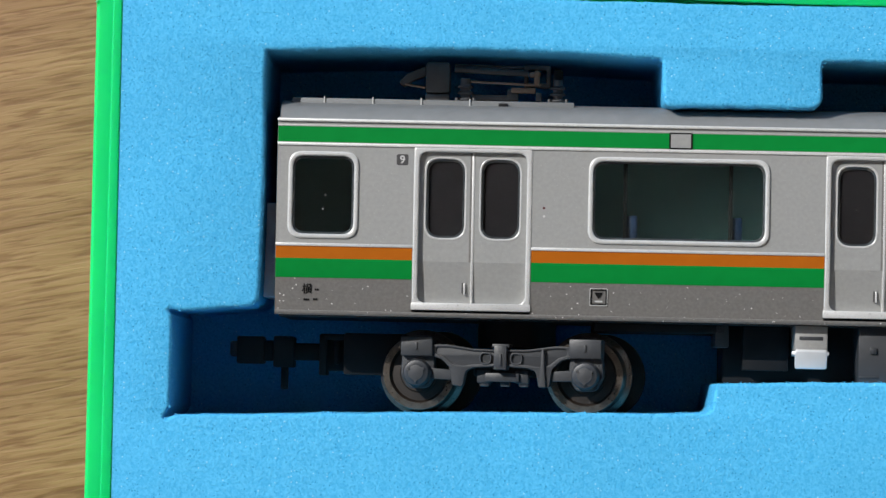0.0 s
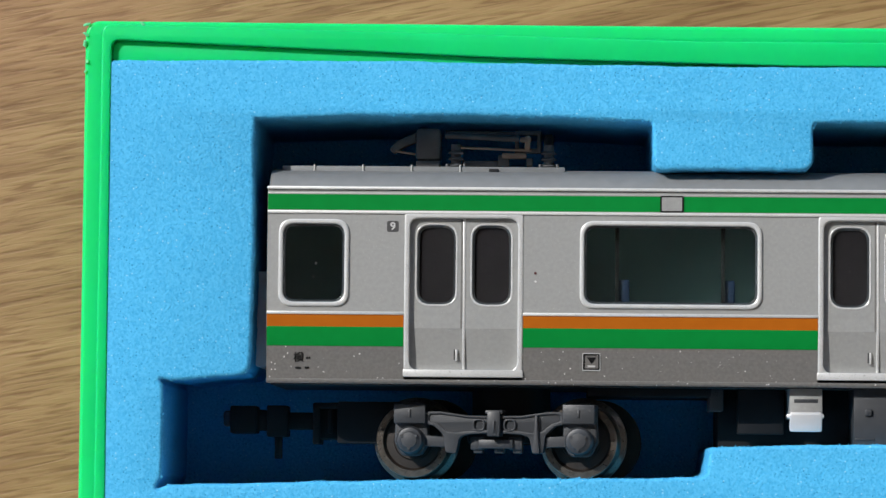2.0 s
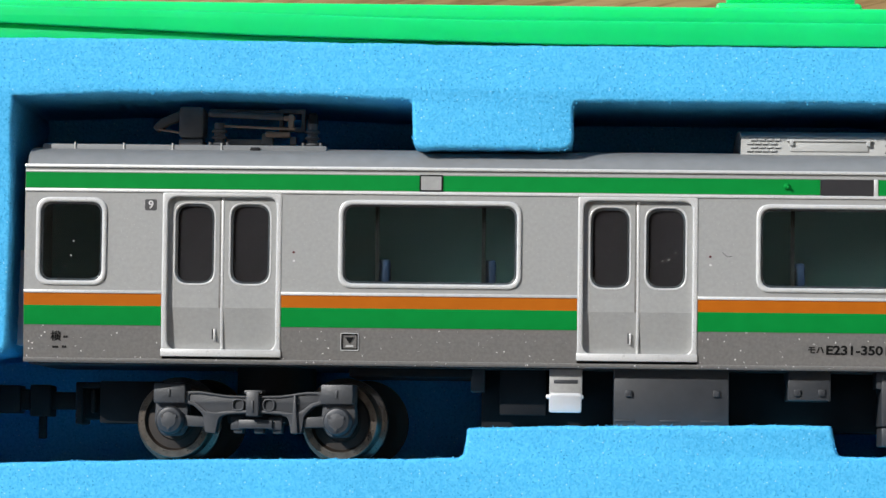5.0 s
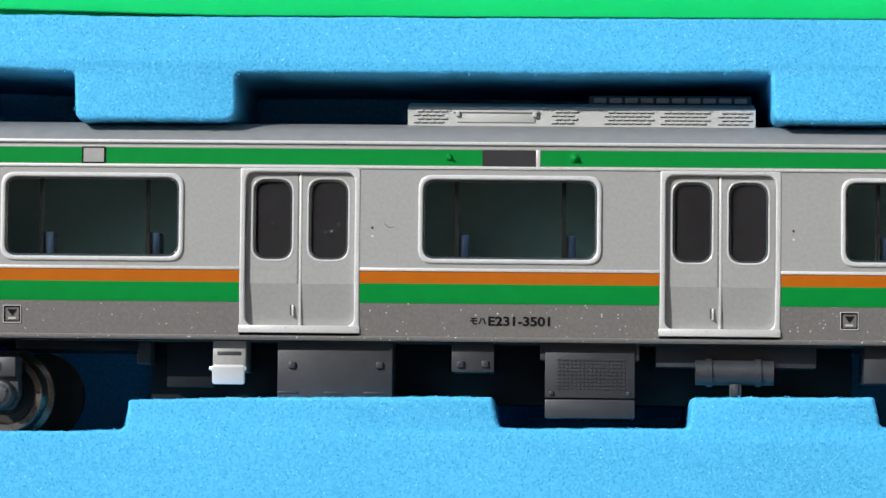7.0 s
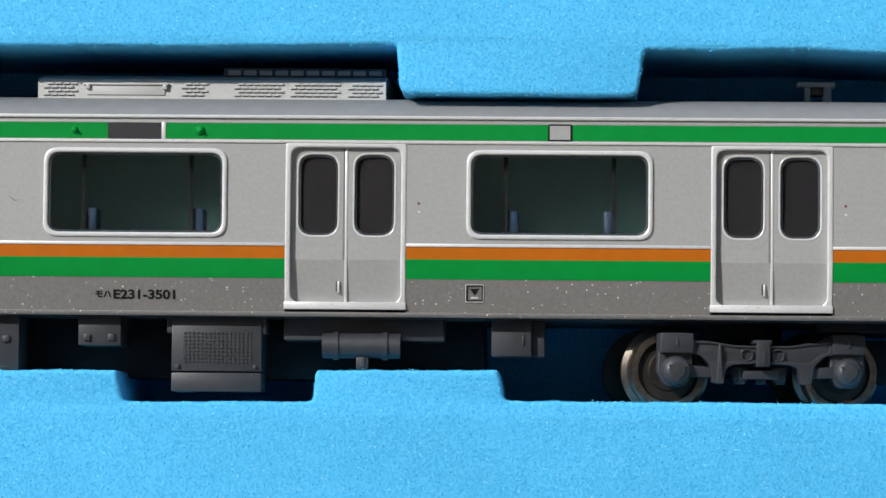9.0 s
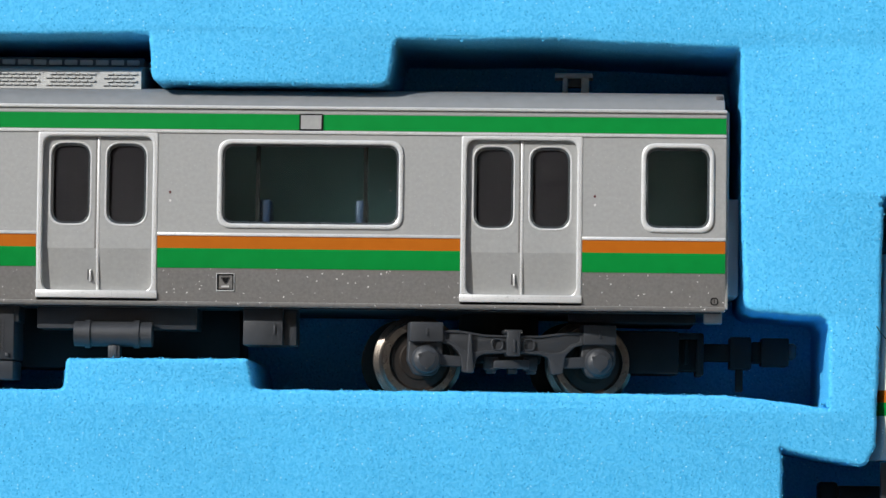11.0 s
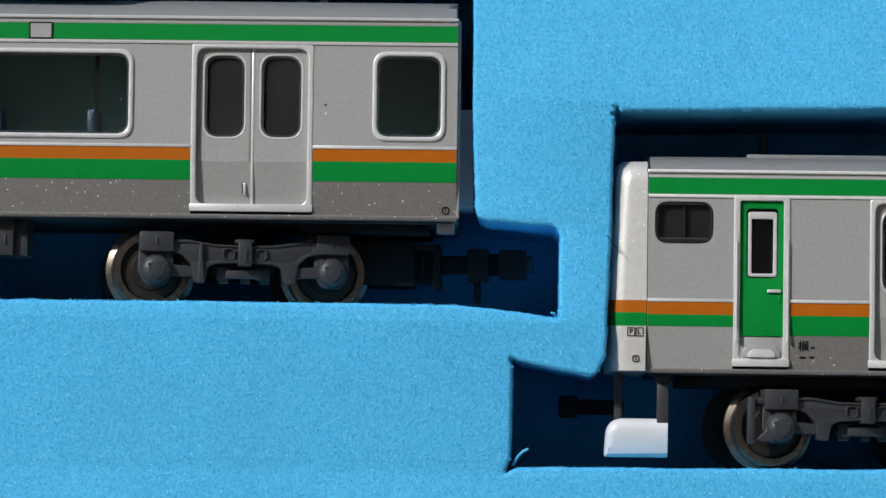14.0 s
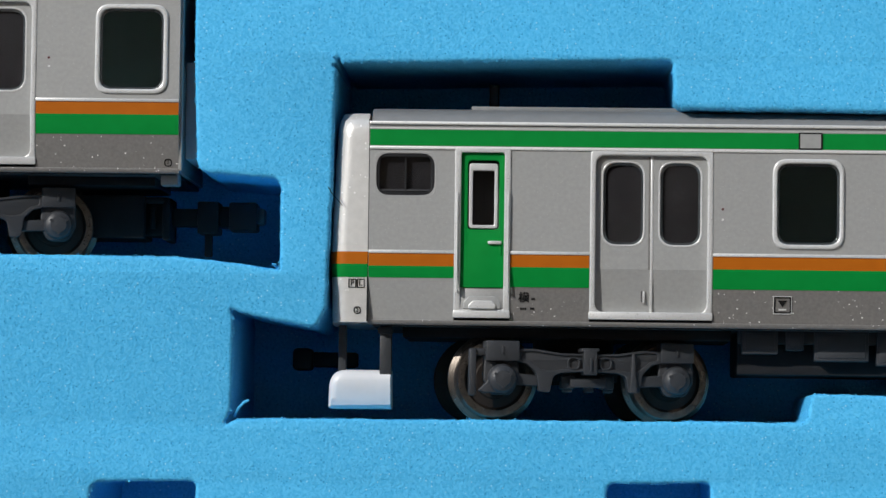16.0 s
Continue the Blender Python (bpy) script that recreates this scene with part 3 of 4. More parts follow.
def bogie(car, x, y, turn, post=1, hose=False):
    """A two-axle bogie; x, y is the middle between its axles, post the end that has the upright rib."""
    top = empty("bogie", (x, y, 0), "", "", parent=car)
    top.matrix_basis = pose(x * MM, y * MM, -2.3 * MM) @ pose(0, 0, 0, 0, turn, 0) @ pose(0, 0, 2.3 * MM)
    for z in (-2.3,):
        right = [(0.0, 1.95, 0), (2.2, 2.0, 1), (4.4, 2.32, .6), (5.6, 2.3, .2), (5.7, 1.35, .2), (4.9, 1.15, .5), (4.15, 0.45, .5), (3.95, -0.95, .2), (3.1, -1.05, .2),
                 (2.85, 0.25, .5), (2.2, 0.5, .5), (0.0, 0.62, 0)]
        beam = rounded(right + [(-x_, y_, r_) for x_, y_, r_ in reversed(right[1:-1])], 4)
        web = [(0.0, 1.78, 0), (2.2, 1.82, 1), (4.3, 2.1, .5), (5.3, 2.1, .2), (5.35, 1.55, .2), (4.7, 1.4, .5), (3.9, 0.75, .5), (3.05, 0.62, .4), (2.3, 0.76, .5), (0.0, 0.88, 0)]
        web = rounded(web + [(-x_, y_, r_) for x_, y_, r_ in reversed(web[1:-1])], 4)
        part("side_frame", plate([beam], z - 0.9, z - 0.12, 0.08, 2), GREY, top, "grey moulded bogie side frame")
        part("flange", plate([beam, web], z - 0.3, z + 0.03, 0.05, 2), GREY, top, "raised edge of the side frame")
        for s in (-1, 1):
            ax = s * 6.85
            part("spring_box", box(ax - 1.3, 1.35, z - 1.5, ax + 1.3, 2.9, z + 0.35, 0.10), GREY, top)
            part("rib", box(ax - .1, 1.85, z + .3, ax + .1, 2.45, z + .45, 0.04), GREY, top)
            cap = lathe([(1.12, z - 1.3), (1.12, z + 0.15), (0.98, z + 0.36), (0.72, z + 0.44), (0.62, z + 0.55), (0.2, z + 0.6)], 28)
            part("axle_cap", cap, GREY, top, "round grey axle cap", at=(ax, 0, 0))
            part("axle_box", plate([rounded([(ax - 1.32, 1.6, .2), (ax - 1.4, -.1, .5), (ax - .8, -1.25, .7), (ax + .8, -1.25, .7), (ax + 1.4, -.1, .5), (ax + 1.32, 1.6, .2)], 5)], z - 1.3, z - .35, .12, 2), GREY, top)
            for k in range(3):
                a = radians(90 + 120 * k + 60)
                part("bolt", rod((ax + .66 * math.cos(a), .66 * math.sin(a), z + .4), (ax + .66 * math.cos(a), .66 * math.sin(a), z + .62), 0.12, n=8), GREY, top)
            arm = [(ax, -0.45), (ax - s * 3.3, -0.55), (ax - s * 3.3, 0.25), (ax, 0.5)]
            part("arm", plate([arm if s < 0 else arm[::-1]], z - 0.9, z - 0.25, 0.08), GREY, top)
            bx = s * 1.55
            part("brake_block", box(bx - .55, -0.72, z - 1.7, bx + .55, 0.3, z - 0.9, 0.08), GREY, top)
            cx = s * 1.25
            part("ring", plate([rect(cx - .5, .75, cx + .5, 1.75, .52, 6), rect(cx - .38, .87, cx + .38, 1.63, .4, 6)], z - .1, z + .10, 0.03), GREY, top)
        part("bolster", box(-.52, .35, z - 1.6, .52, 2.3, z + .42, 0.08), GREY, top)
        hx = post * 3.42
        part("hanger", plate([rounded([(hx - .30, -1.0, .08), (hx + .30, -1.0, .08), (hx + .16, .6, .1), (hx + .10, 2.05, .05), (hx - .10, 2.05, .05), (hx - .16, .6, .1)], 3)], z - .4, z + .30, 0.06, 2), GREY, top)
        part("bolster_cap", box(-.72, 2.1, z - 1.4, .72, 2.42, z + .3, 0.1), GREY, top)
        for k in (-1.9, -.2, 1.3):
            part("brake_lug", box(k, -1.0, z - 1.8, k + .75, -.35, z - 1.1, .08), GREY, top)
        if hose:
            hx = -6.85 - 2.3
            part("hose", box(hx - .28, -1.35, z - .6, hx + .28, 2.3, z + .1, .14), GREY, top, "upright grey sensor bar before the wheel")
            part("hose_arm", box(hx - .2, 1.75, z - .7, -6.85 - 1.0, 2.3, z - .1, .12), GREY, top)
            claw = rounded([(-8.75, -.95, .1), (-8.1, -.35, .4), (-7.6, .75, .5), (-6.2, .9, .4), (-6.0, -.5, .4), (-7.0, -1.1, .5), (-8.2, -1.15, .3)], 5)
            part("claw", plate([claw], z - .6, z + .05, .1, 2), GREY, top)
        part("bolster_rib", box(-.05, .7, z + .4, .12, 1.6, z + .55, 0.03), GREY, top)
        part("tie_rod", box(-1.4, -0.62, z - 1.5, 1.4, 0.1, z - .6, 0.1), GREY, top)
        part("pivot", rod((0, 2.2, -9.75), (0, 4.4, -9.75), 3.2, n=24), BLACK, top)
        part("cross_beam", box(-2.4, -0.2, -17.5, 2.4, 2.0, -3.3, 0.2), BLACK, top)
    for s in (-1, 1):
        wheel_set(top, s * 6.85 - 0.2, 0.0)
    return top


LEAN_IN = math.degrees(math.atan2(0.55, FOLD - HEM))      # the lower side leans in by this


def print_on(name, car, bm, x, y, label="", parent=None):
    """A print on the leaning lower side, its middle at x, y."""
    return part(name, bm, INK, car, label, at=(x, y, side_z(y) + 0.035), turn=(LEAN_IN, 0, 0))


def inspection_mark(car, x, y):
    """A framed square with a small triangle."""
    z = side_z(y) + 0.05
    mark = part("inspection_mark", plate([rect(-.66, -.64, .66, .64, .06, 2), rect(-.55, -.53, .55, .53, .04, 2)], -.03, .012), INK, car, "black framed square print with a triangle", at=(x, y, z), turn=(LEAN_IN, 0, 0))
    part("rim", plate([rect(-.71, -.71, .71, .69, .06, 2), rect(-.66, -.64, .66, .64, .06, 2)], -.04, .03, .015), BRIGHT, mark)
    part("triangle", plate([[(-.36, .36), (0, -.16), (.36, .36)]], -.03, .012), INK, mark)
    part("bar", plate([rect(-.3, -.42, .3, -.28)], -.03, .012), BRIGHT, mark)
    return mark


def small_print(car, x, y, w, h, z=None):
    z = side_z(y) + 0.04 if z is None else z
    marks, n = None, max(2, round(w / .17))
    for k in range(n):
        marks = box(w * k / n, -h / 2, -.02, w * (k + .72) / n, h / 2, .012, 0, marks)
    return part("print_bar", marks, INK, car, at=(x, y, z), turn=(LEAN_IN, 0, 0))


def body_side(car, x0, x1, doors, holes, stripe_gaps, dark_boxes=(), lower=SKIRT, notch=None, plain_first=False):
    """The side panel with its openings, the coloured bands, gutter and ledges."""
    out = [(x0, FOLD), ]
    if notch:
        out += [(notch[0], FOLD), (notch[0], -1.1), (notch[1], -1.1), (notch[1], FOLD)]
    for d in doors:
        out += [(d - 4.3, FOLD), (d - 4.3, -1.3), (d + 4.3, -1.3), (d + 4.3, FOLD)]
    out += [(x1, FOLD), (x1, 1.0), (x0, 1.0)]
    part("side_panel", plate([out] + [rect(a + .15, b + .15, c - .15, d - .15, 1.05, 6) for a, b, c, d in holes], -0.5, 0.0), SILVER, car, "silver painted side of the car")
    spans, last = [], x0
    for a, b in sorted(stripe_gaps):
        spans.append((last, a))
        last = b
    spans.append((last, x1))
    for a, b in spans:
        plain = plain_first and a == x0
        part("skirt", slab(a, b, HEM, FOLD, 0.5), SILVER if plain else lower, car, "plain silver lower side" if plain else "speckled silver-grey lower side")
        part("orange_stripe", slab(a + .02, b - .02, -10.02, -9.06, 0.1, 0.03), ORANGE, car, "orange stripe")
        part("green_stripe", slab(a + .02, b - .02, -10.92 if plain else -11.55, -10.02, 0.1, 0.03), GREEN, car, "green stripe")
        part("belt_moulding", slab(a, b, -9.05, -8.80, 0.3, 0.12, 0.05), BRIGHT, car)
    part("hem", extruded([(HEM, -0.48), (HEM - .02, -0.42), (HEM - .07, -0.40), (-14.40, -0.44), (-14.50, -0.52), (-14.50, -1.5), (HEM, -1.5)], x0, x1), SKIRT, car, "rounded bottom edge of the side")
    last = x0
    for a, b in list(dark_boxes) + [(x1, x1)]:
        part("green_band", slab(last + .02, a - .02, -0.73, 0.50, 0.1, 0.03), GREEN, car, "green band under the roof")
        last = b
    part("gutter", slab(x0 - .05, x1 + .05, 0.88, 1.14, 0.5, 0.22, 0.09), BRIGHT, car, "bright rain gutter")
    part("band_edge", slab(x0, x1, 0.50, 0.66, 0.3, 0.06, 0.03), SILVER, car)
    part("ledge", slab(x0, x1, -1.03, -0.78, 0.4, 0.13, 0.06), BRIGHT, car, "thin bright ledge")


def shell(car, x0, x1, arch=1.0):
    """Roof, floor, ends, the far side and what can be seen of the inside."""
    part("roof", extruded([(1.06 + (y - 1.06) * arch, z) for y, z in ROOF_SECTION], x0 + .15, x1 - .15), ROOF, car, "plain grey roof")
    part("floor_plate", box(x0 + .3, -14.6, -19.2, x1 - .3, -13.7, -1.3), CHASSIS, car)
    part("end_wall", box(x0, -14.3, -19.4, x0 + .6, 1.2, -0.95), SILVER, car)
    part("end_wall", box(x1 - .6, -14.3, -19.4, x1, 1.2, -0.95), SILVER, car)
    part("far_side", box(x0 + .6, -14.3, -19.5, x1 - .6, 1.2, -18.9), SILVER, car)
    part("inner_wall", box(x0 + .7, -13.6, -11.4, x1 - .7, 1.0, -10.8), TEAL, car, "dull teal moulding inside the car")


def seats(car, x0, x1):
    """A bench between two blue end panels, behind a window."""
    for x in (x0, x1):
        part("seat_end", box(x - .45, -9.0, -4.6, x + .45, -6.0, -1.9, 0.2), BLUE, car, "blue seat end panel")
    part("bench", box(x0, -13.5, -6.5, x1, -9.2, -3.5, 0.3), TEAL, car)


def end_gangway(car, x, s):
    part("gangway", box(min(x, x + s * 1.25), -13.05, -14.2, max(x, x + s * 1.25), -5.4, -5.2, 0.12), WHITE, car, "pale gangway plate at the car's end")


def coupler(car, x, s, y=-17.4):
    """A coupling in its pocket: swing block, link, hook and hanging lever; it points along s."""
    top = empty("coupler", (x, y, 0), "", "", parent=car)

    def piece(name, a, b, y0, y1, z0, z1, material=BLACK, bevel=.15):
        part(name, box(min(s * a, s * b), y0, z0, max(s * a, s * b), y1, z1, bevel), material, top)

    piece("swing_block", -2.5, 3.8, -1.8, 1.6, -13.0, -7.0)
    piece("slot", 3.7, 5.6, -1.5, 1.2, -12.0, -8.2, BLACK)
    piece("slot_post", 4.2, 4.6, -1.0, 0.9, -9.0, -7.6)
    piece("slot_frame", 3.6, 5.8, 1.0, 1.5, -12.4, -7.2)
    piece("slot_frame", 5.2, 5.8, -1.9, 1.5, -12.4, -7.2)
    piece("drawbar", 5.8, 8.4, -.7, .7, -10.6, -8.6)
    piece("collar", 7.9, 9.6, -1.3, 1.25, -11.4, -7.9)
    piece("lever", 8.4, 9.0, -3.1, -1.1, -9.8, -9.0, BLACK, .1)
    piece("neck", 9.6, 10.6, -.8, .9, -10.6, -8.6, BLACK)
    piece("head", 10.4, 12.6, -1.05, 1.2, -11.2, -8.0)
    piece("hook", 12.4, 13.2, -.5, .8, -10.6, -8.6, CHASSIS, .25)
    return top


# ---- the motor car
motor = empty("train_car", (0, 0, 0), "silver model train car with green and orange stripes, in the foam", "model train", group="model train cars")
X0, X1 = -32.12, 98.14
DOORS = [-16.49, 16.30, 49.22, 82.30]
BIG = [(-7.29, 7.13), (25.58, 39.93), (58.60, 73.08)]
SMALL = [(-31.22, -25.62), (91.58, 97.22)]
WY0, WY1 = -8.42, -1.48
body_side(motor, X0, X1, DOORS, [(a, WY0, b, WY1) for a, b in BIG + SMALL], [(d - 4.72, d + 4.72) for d in DOORS], dark_boxes=[(30.58, 35.12)])
shell(motor, X0, X1)
for a, b in BIG:
    window(motor, a, b, WY0, WY1, bars=(-4.22, 4.22))
    seats(motor, (a + b) / 2 - 3.65, (a + b) / 2 + (4.75 if a < 50 else 3.9))
for a, b in SMALL:
    window(motor, a, b, WY0, WY1)
for d in DOORS:
    side_door(motor, d)

for x, y, t, post in ((-13.99, -18.93, -10.0, 1), (81.73, -18.42, 10.0, -1)):
    bogie(motor, x, y, t, post)
end_gangway(motor, X0, -1)
end_gangway(motor, X1, 1)
coupler(motor, -23.0, -1)
coupler(motor, 91.0, 1)


# ---- fittings of the roof
def roof_pad(car, x0, x1, h=3.02, z0=-2.75, pins=()):
    pad = part("roof_pad", box(x0, 2.2, BACK - z0, x1, h, z0, 0.08), ROOF, car, "flat raised pad on the roof")
    for x in pins:
        part("pin", rod((x, h - .45, z0 + .05), (x, h + .12, z0 + .05), 0.07, n=8), PALE, pad)
    return pad


def air_conditioner(car):
    """A long unit with louvred sides on the roof."""
    x0, x1 = 24.52, 52.07
    top = empty("air_conditioner", (0, 0, 0), "", "", parent=car)
    sec = [(2.3, -3.4), (4.05, -3.4), (4.25, -3.55), (4.6, -5.2), (4.95, -7.6), (5.05, -9.75), (4.95, -11.9), (4.6, -14.3), (4.25, -15.95), (4.05, -16.1), (2.3, -16.1)]
    part("housing", extruded(sec, x0, x1), PALE, top, "pale grey air conditioner housing")
    # The lid's shade is put into its colour, darker than the housing.
    part("lid", box(38.9, 4.6, -13.8, 51.9, 5.55, -6.6, 0.12), COLLECTOR, top, "louvred lid, its grey darkened for shade")
    for k in range(10):
        part("lid_vent", box(39.3 + 1.25 * k, 4.95, -6.7, 40.3 + 1.25 * k, 5.35, -6.42, 0.06), PALE, top)
    part("hatch", box(28.4, 3.0, -3.5, 34.6, 3.95, -3.28, 0.06), PALE, top)
    part("hatch_rail", box(28.1, 3.78, -3.45, 34.9, 3.95, -3.12, 0.05), PALE, top)
    for x in (28.5, 34.6):
        part("hinge", box(x - .16, 3.45, -3.4, x + .16, 3.85, -3.05, 0.05), PALE, top)
    louvre = slot = None
    for gx0, gx1 in ((24.98, 27.8), (35.93, 37.95), (40.1, 44.0), (44.55, 48.4), (49.1, 51.75)):
        for r in range(4):
            n = int((gx1 - gx0) / 0.62)
            for k in range(n):
                gx = gx0 + 0.62 * k + (0.31 if r % 2 else 0)
                y = 2.98 + 0.29 * r
                louvre = part("louvre", louvre or box(0, 0, -3.5, .46, .13, -3.25), PALE, top, at=(gx, y, 0)).data
                # Darker strips on the housing, laid in for the shadows under the louvres.
                slot = part("slot", slot or box(0, -.10, -3.5, .46, 0, -3.385), ROOF, top, at=(gx, y, 0)).data
    return top


def insulator(top, x, z):
    part("insulator", rod((x, 2.8, z), (x, 5.0, z), 0.42, n=16), COLLECTOR, top)
    for y in (3.35, 3.85, 4.35):
        part("insulator_skirt", lathe([(0.45, -.14), (0.62, -.10), (0.64, 0.0), (0.48, .14)], 20), COLLECTOR, top, at=(x, y, z), turn=(-90, 0, 0))
    part("insulator_foot", box(x - .95, 2.85, z - .9, x + .95, 3.12, z + .9, .08), COLLECTOR, top)
    for k in (-.7, .7):
        part("foot_bolt", rod((x + k, 3.0, z + .5), (x + k, 3.42, z + .5), .13, n=8), COLLECTOR, top)


def pantograph(car):
    """A folded current collector on the roof."""
    top = empty("pantograph", (0, 0, 0), "", "", parent=car)
    z = -5.2
    part("arc_box", box(-20.55, 3.75, -8.4, -18.55, 6.3, z + .5, 0.3), COLLECTOR, top, "rounded grey housing")
    part("arc_box_lid", box(-20.55, 3.15, -8.4, -18.6, 3.68, z + .4, 0.15), COLLECTOR, top)
    part("horn", plate([rounded([(-20.5, 6.0, .1), (-22.1, 5.3, .3), (-22.75, 4.6, .25), (-22.3, 4.25, .2), (-21.4, 4.85, .3), (-20.5, 5.2, .1)], 5)], z - 1.0, z, .12, 2), COLLECTOR, top, "curved grey horn")
    part("horn_rod", rod((-22.2, 4.45, z + .1), (-20.6, 4.2, z + .1), 0.10), BRASS, top)
    for x in (-17.3, -9.8):
        insulator(top, x, z)
    part("base_frame", box(-16.8, 3.25, -14.5, -13.6, 3.75, z - .1, 0.1), COLLECTOR, top)
    part("cylinder", box(-13.6, 3.9, z - .6, -11.6, 4.35, z + .25, 0.12), BRASS, top)
    part("cylinder_seat", box(-13.9, 3.3, z - .9, -13.0, 4.2, z, 0.1), COLLECTOR, top)
    part("thrust_rod", rod((-16.9, 4.75, z + .2), (-11.2, 4.55, z + .2), 0.11), BRASS, top)
    part("lower_arm", rod((-18.2, 5.75, z), (-12.2, 5.5, z), 0.26), COLLECTOR, top)
    part("upper_arm", rod((-18.2, 6.15, z - 1.2), (-11.2, 6.05, z - 1.2), 0.14), COLLECTOR, top)
    part("head_bracket", plate([rect(-12.55, 4.4, -10.4, 6.25, .15, 3), rect(-12.2, 4.8, -10.75, 5.85, .1, 3)], z - 1.0, z - .5, .08), COLLECTOR, top)
    part("spring", box(-11.75, 4.55, z - .3, -11.3, 5.75, z + .45, .16), BRASS, top, "pale brass joint")
    part("spring_head", box(-12.15, 5.2, z - .3, -11.2, 5.65, z + .4, .16), BRASS, top)
    part("head_post", box(-10.2, 4.7, z - .9, -9.4, 5.9, z, 0.2), BLACK, top)
    part("stop", box(-11.6, 3.3, z - .5, -11.1, 3.95, z + .2, .1), COLLECTOR, top)
    return top


roof_pad(motor, -31.2, -8.5, pins=(-28.6, -24.7, -20.8, -16.9))
part("roof_mark", box(-14.6, 2.5, -2.9, -13.8, 2.85, -2.55, .1), BLACK, motor)
pantograph(motor)
air_conditioner(motor)
aerial = part("aerial_plate", box(84.75, 4.55, -11.4, 87.8, 4.95, -9.1, 0.08), PALE, motor, "small pale aerial on the roof")
part("stem", box(86.85, 2.9, -10.8, 87.5, 4.7, -9.2, 0.08), PALE, aerial)
part("stem", box(85.35, 2.9, -10.8, 85.8, 4.7, -9.3, 0.08), PALE, aerial)
part("web", box(85.7, 3.9, -10.8, 86.9, 4.7, -9.6, 0.06), GREY, aerial)
part("end_plate", box(97.35, 1.5, -3.0, 97.95, 2.35, -.9, .05), BADGE, motor)

# ---- fittings of the side
part("display", slab(30.58, 34.75, -0.80, 0.50, 0.2, 0.02), DARK, motor, "dark destination display")
part("display_edge", slab(34.78, 35.1, -0.80, 0.55, 0.3, 0.10, 0.04), BRIGHT, motor)
for x, r in ((27.95, .26), (37.78, .36)):
    hook = part("lamp_hook", lathe([(r * 1.1, 0), (r, .12), (r * .6, .26), (.08, .32)], 16), GREEN, motor, "small green knob", at=(x, -.08, 0))
    part("eye", rod((.05, -.02, .2), (.16, -.12, .42), r * .4, n=8), GREEN, hook)
for x in (0.0, 65.86):
    sign = part("side_lamp", slab(x - .82, x + .78, -0.64, 0.44, 0.15, 0.12), SILVER, motor, "small silver square with a black outline")
    part("outline", plate([rect(x - .95, -0.76, x + .91, 0.56, .1, 3), rect(x - .80, -0.62, x + .76, 0.42, .05, 2)], 0, .10), INK, sign)
for x, y in ((-6.32, -12.65), (59.3, -12.62)):
    inspection_mark(motor, x, y)
for d in DOORS:
    if d < 90:
        part("lamp_dot", rod((d + 5.68, -5.66, -.1), (d + 5.68, -5.66, .05), 0.10, n=10), RED, motor, "dark red dot")
        part("print_dot", rod((d + 5.70, -6.32, -.1), (d + 5.70, -6.32, .02), 0.10, n=8), BRIGHT, motor)
badge = part("number_badge", plate([rect(-22.62, -2.46, -21.68, -1.58, .18, 4)], -.05, .02), BADGE, motor, "dark grey square with a pale figure 9")
part("figure", lettering("9", 0.86, -22.15, -2.03, 0.03), BRIGHT, badge)
print_on("car_lettering", motor, lettering("E231-3501", 0.98, 0, 0, 0, wide=1.2, bold=0.03), 33.62, -12.93, "small black lettering")
print_on("class_lettering", motor, lettering("モハ", 0.66, 0, 0, 0, bold=0.03), 30.32, -12.93, "small black lettering")
print_on("end_lettering", motor, lettering("横", 0.85, 0, 0, 0, bold=0.016), -29.55, -12.5, "small black sign")
for x, y, w in ((-28.95, -12.5, .38), (-29.82, -13.3, .5), (-29.05, -13.28, .38)):
    small_print(motor, x, y, w, .16)
mark = print_on("end_mark", motor, plate([rect(-.3, -.3, .3, .3, .3, 6), rect(-.22, -.22, .22, .22, .22, 6)], -.02, .02), 97.32, -13.7, "small ringed figure 1")
part("figure", lettering("1", 0.42, 0, 0, 0), INK, mark)
part("step", box(96.6, -15.35, -3.6, 98.0, -14.3, -1.9, 0.1), SILVER, motor)
part("end_trim", box(X1 - .02, -14.3, -1.3, X1 + .22, 1.0, -.45, .05), SILVER, motor)


# ---- fittings under the floor
def under_box(car, x0, x1, y0, z=-1.6, bolts=(), name="equipment_box", y1=-14.5, material=GREY, label="grey equipment box"):
    top = part(name, box(x0, y0, z - 5, x1, y1, z, 0.10), material, car, label)
    for bx, by in bolts:
        part("bolt", box(bx - .26, by - .26, z - .1, bx + .26, by + .26, z + .22, 0.06), material, top)
    return top


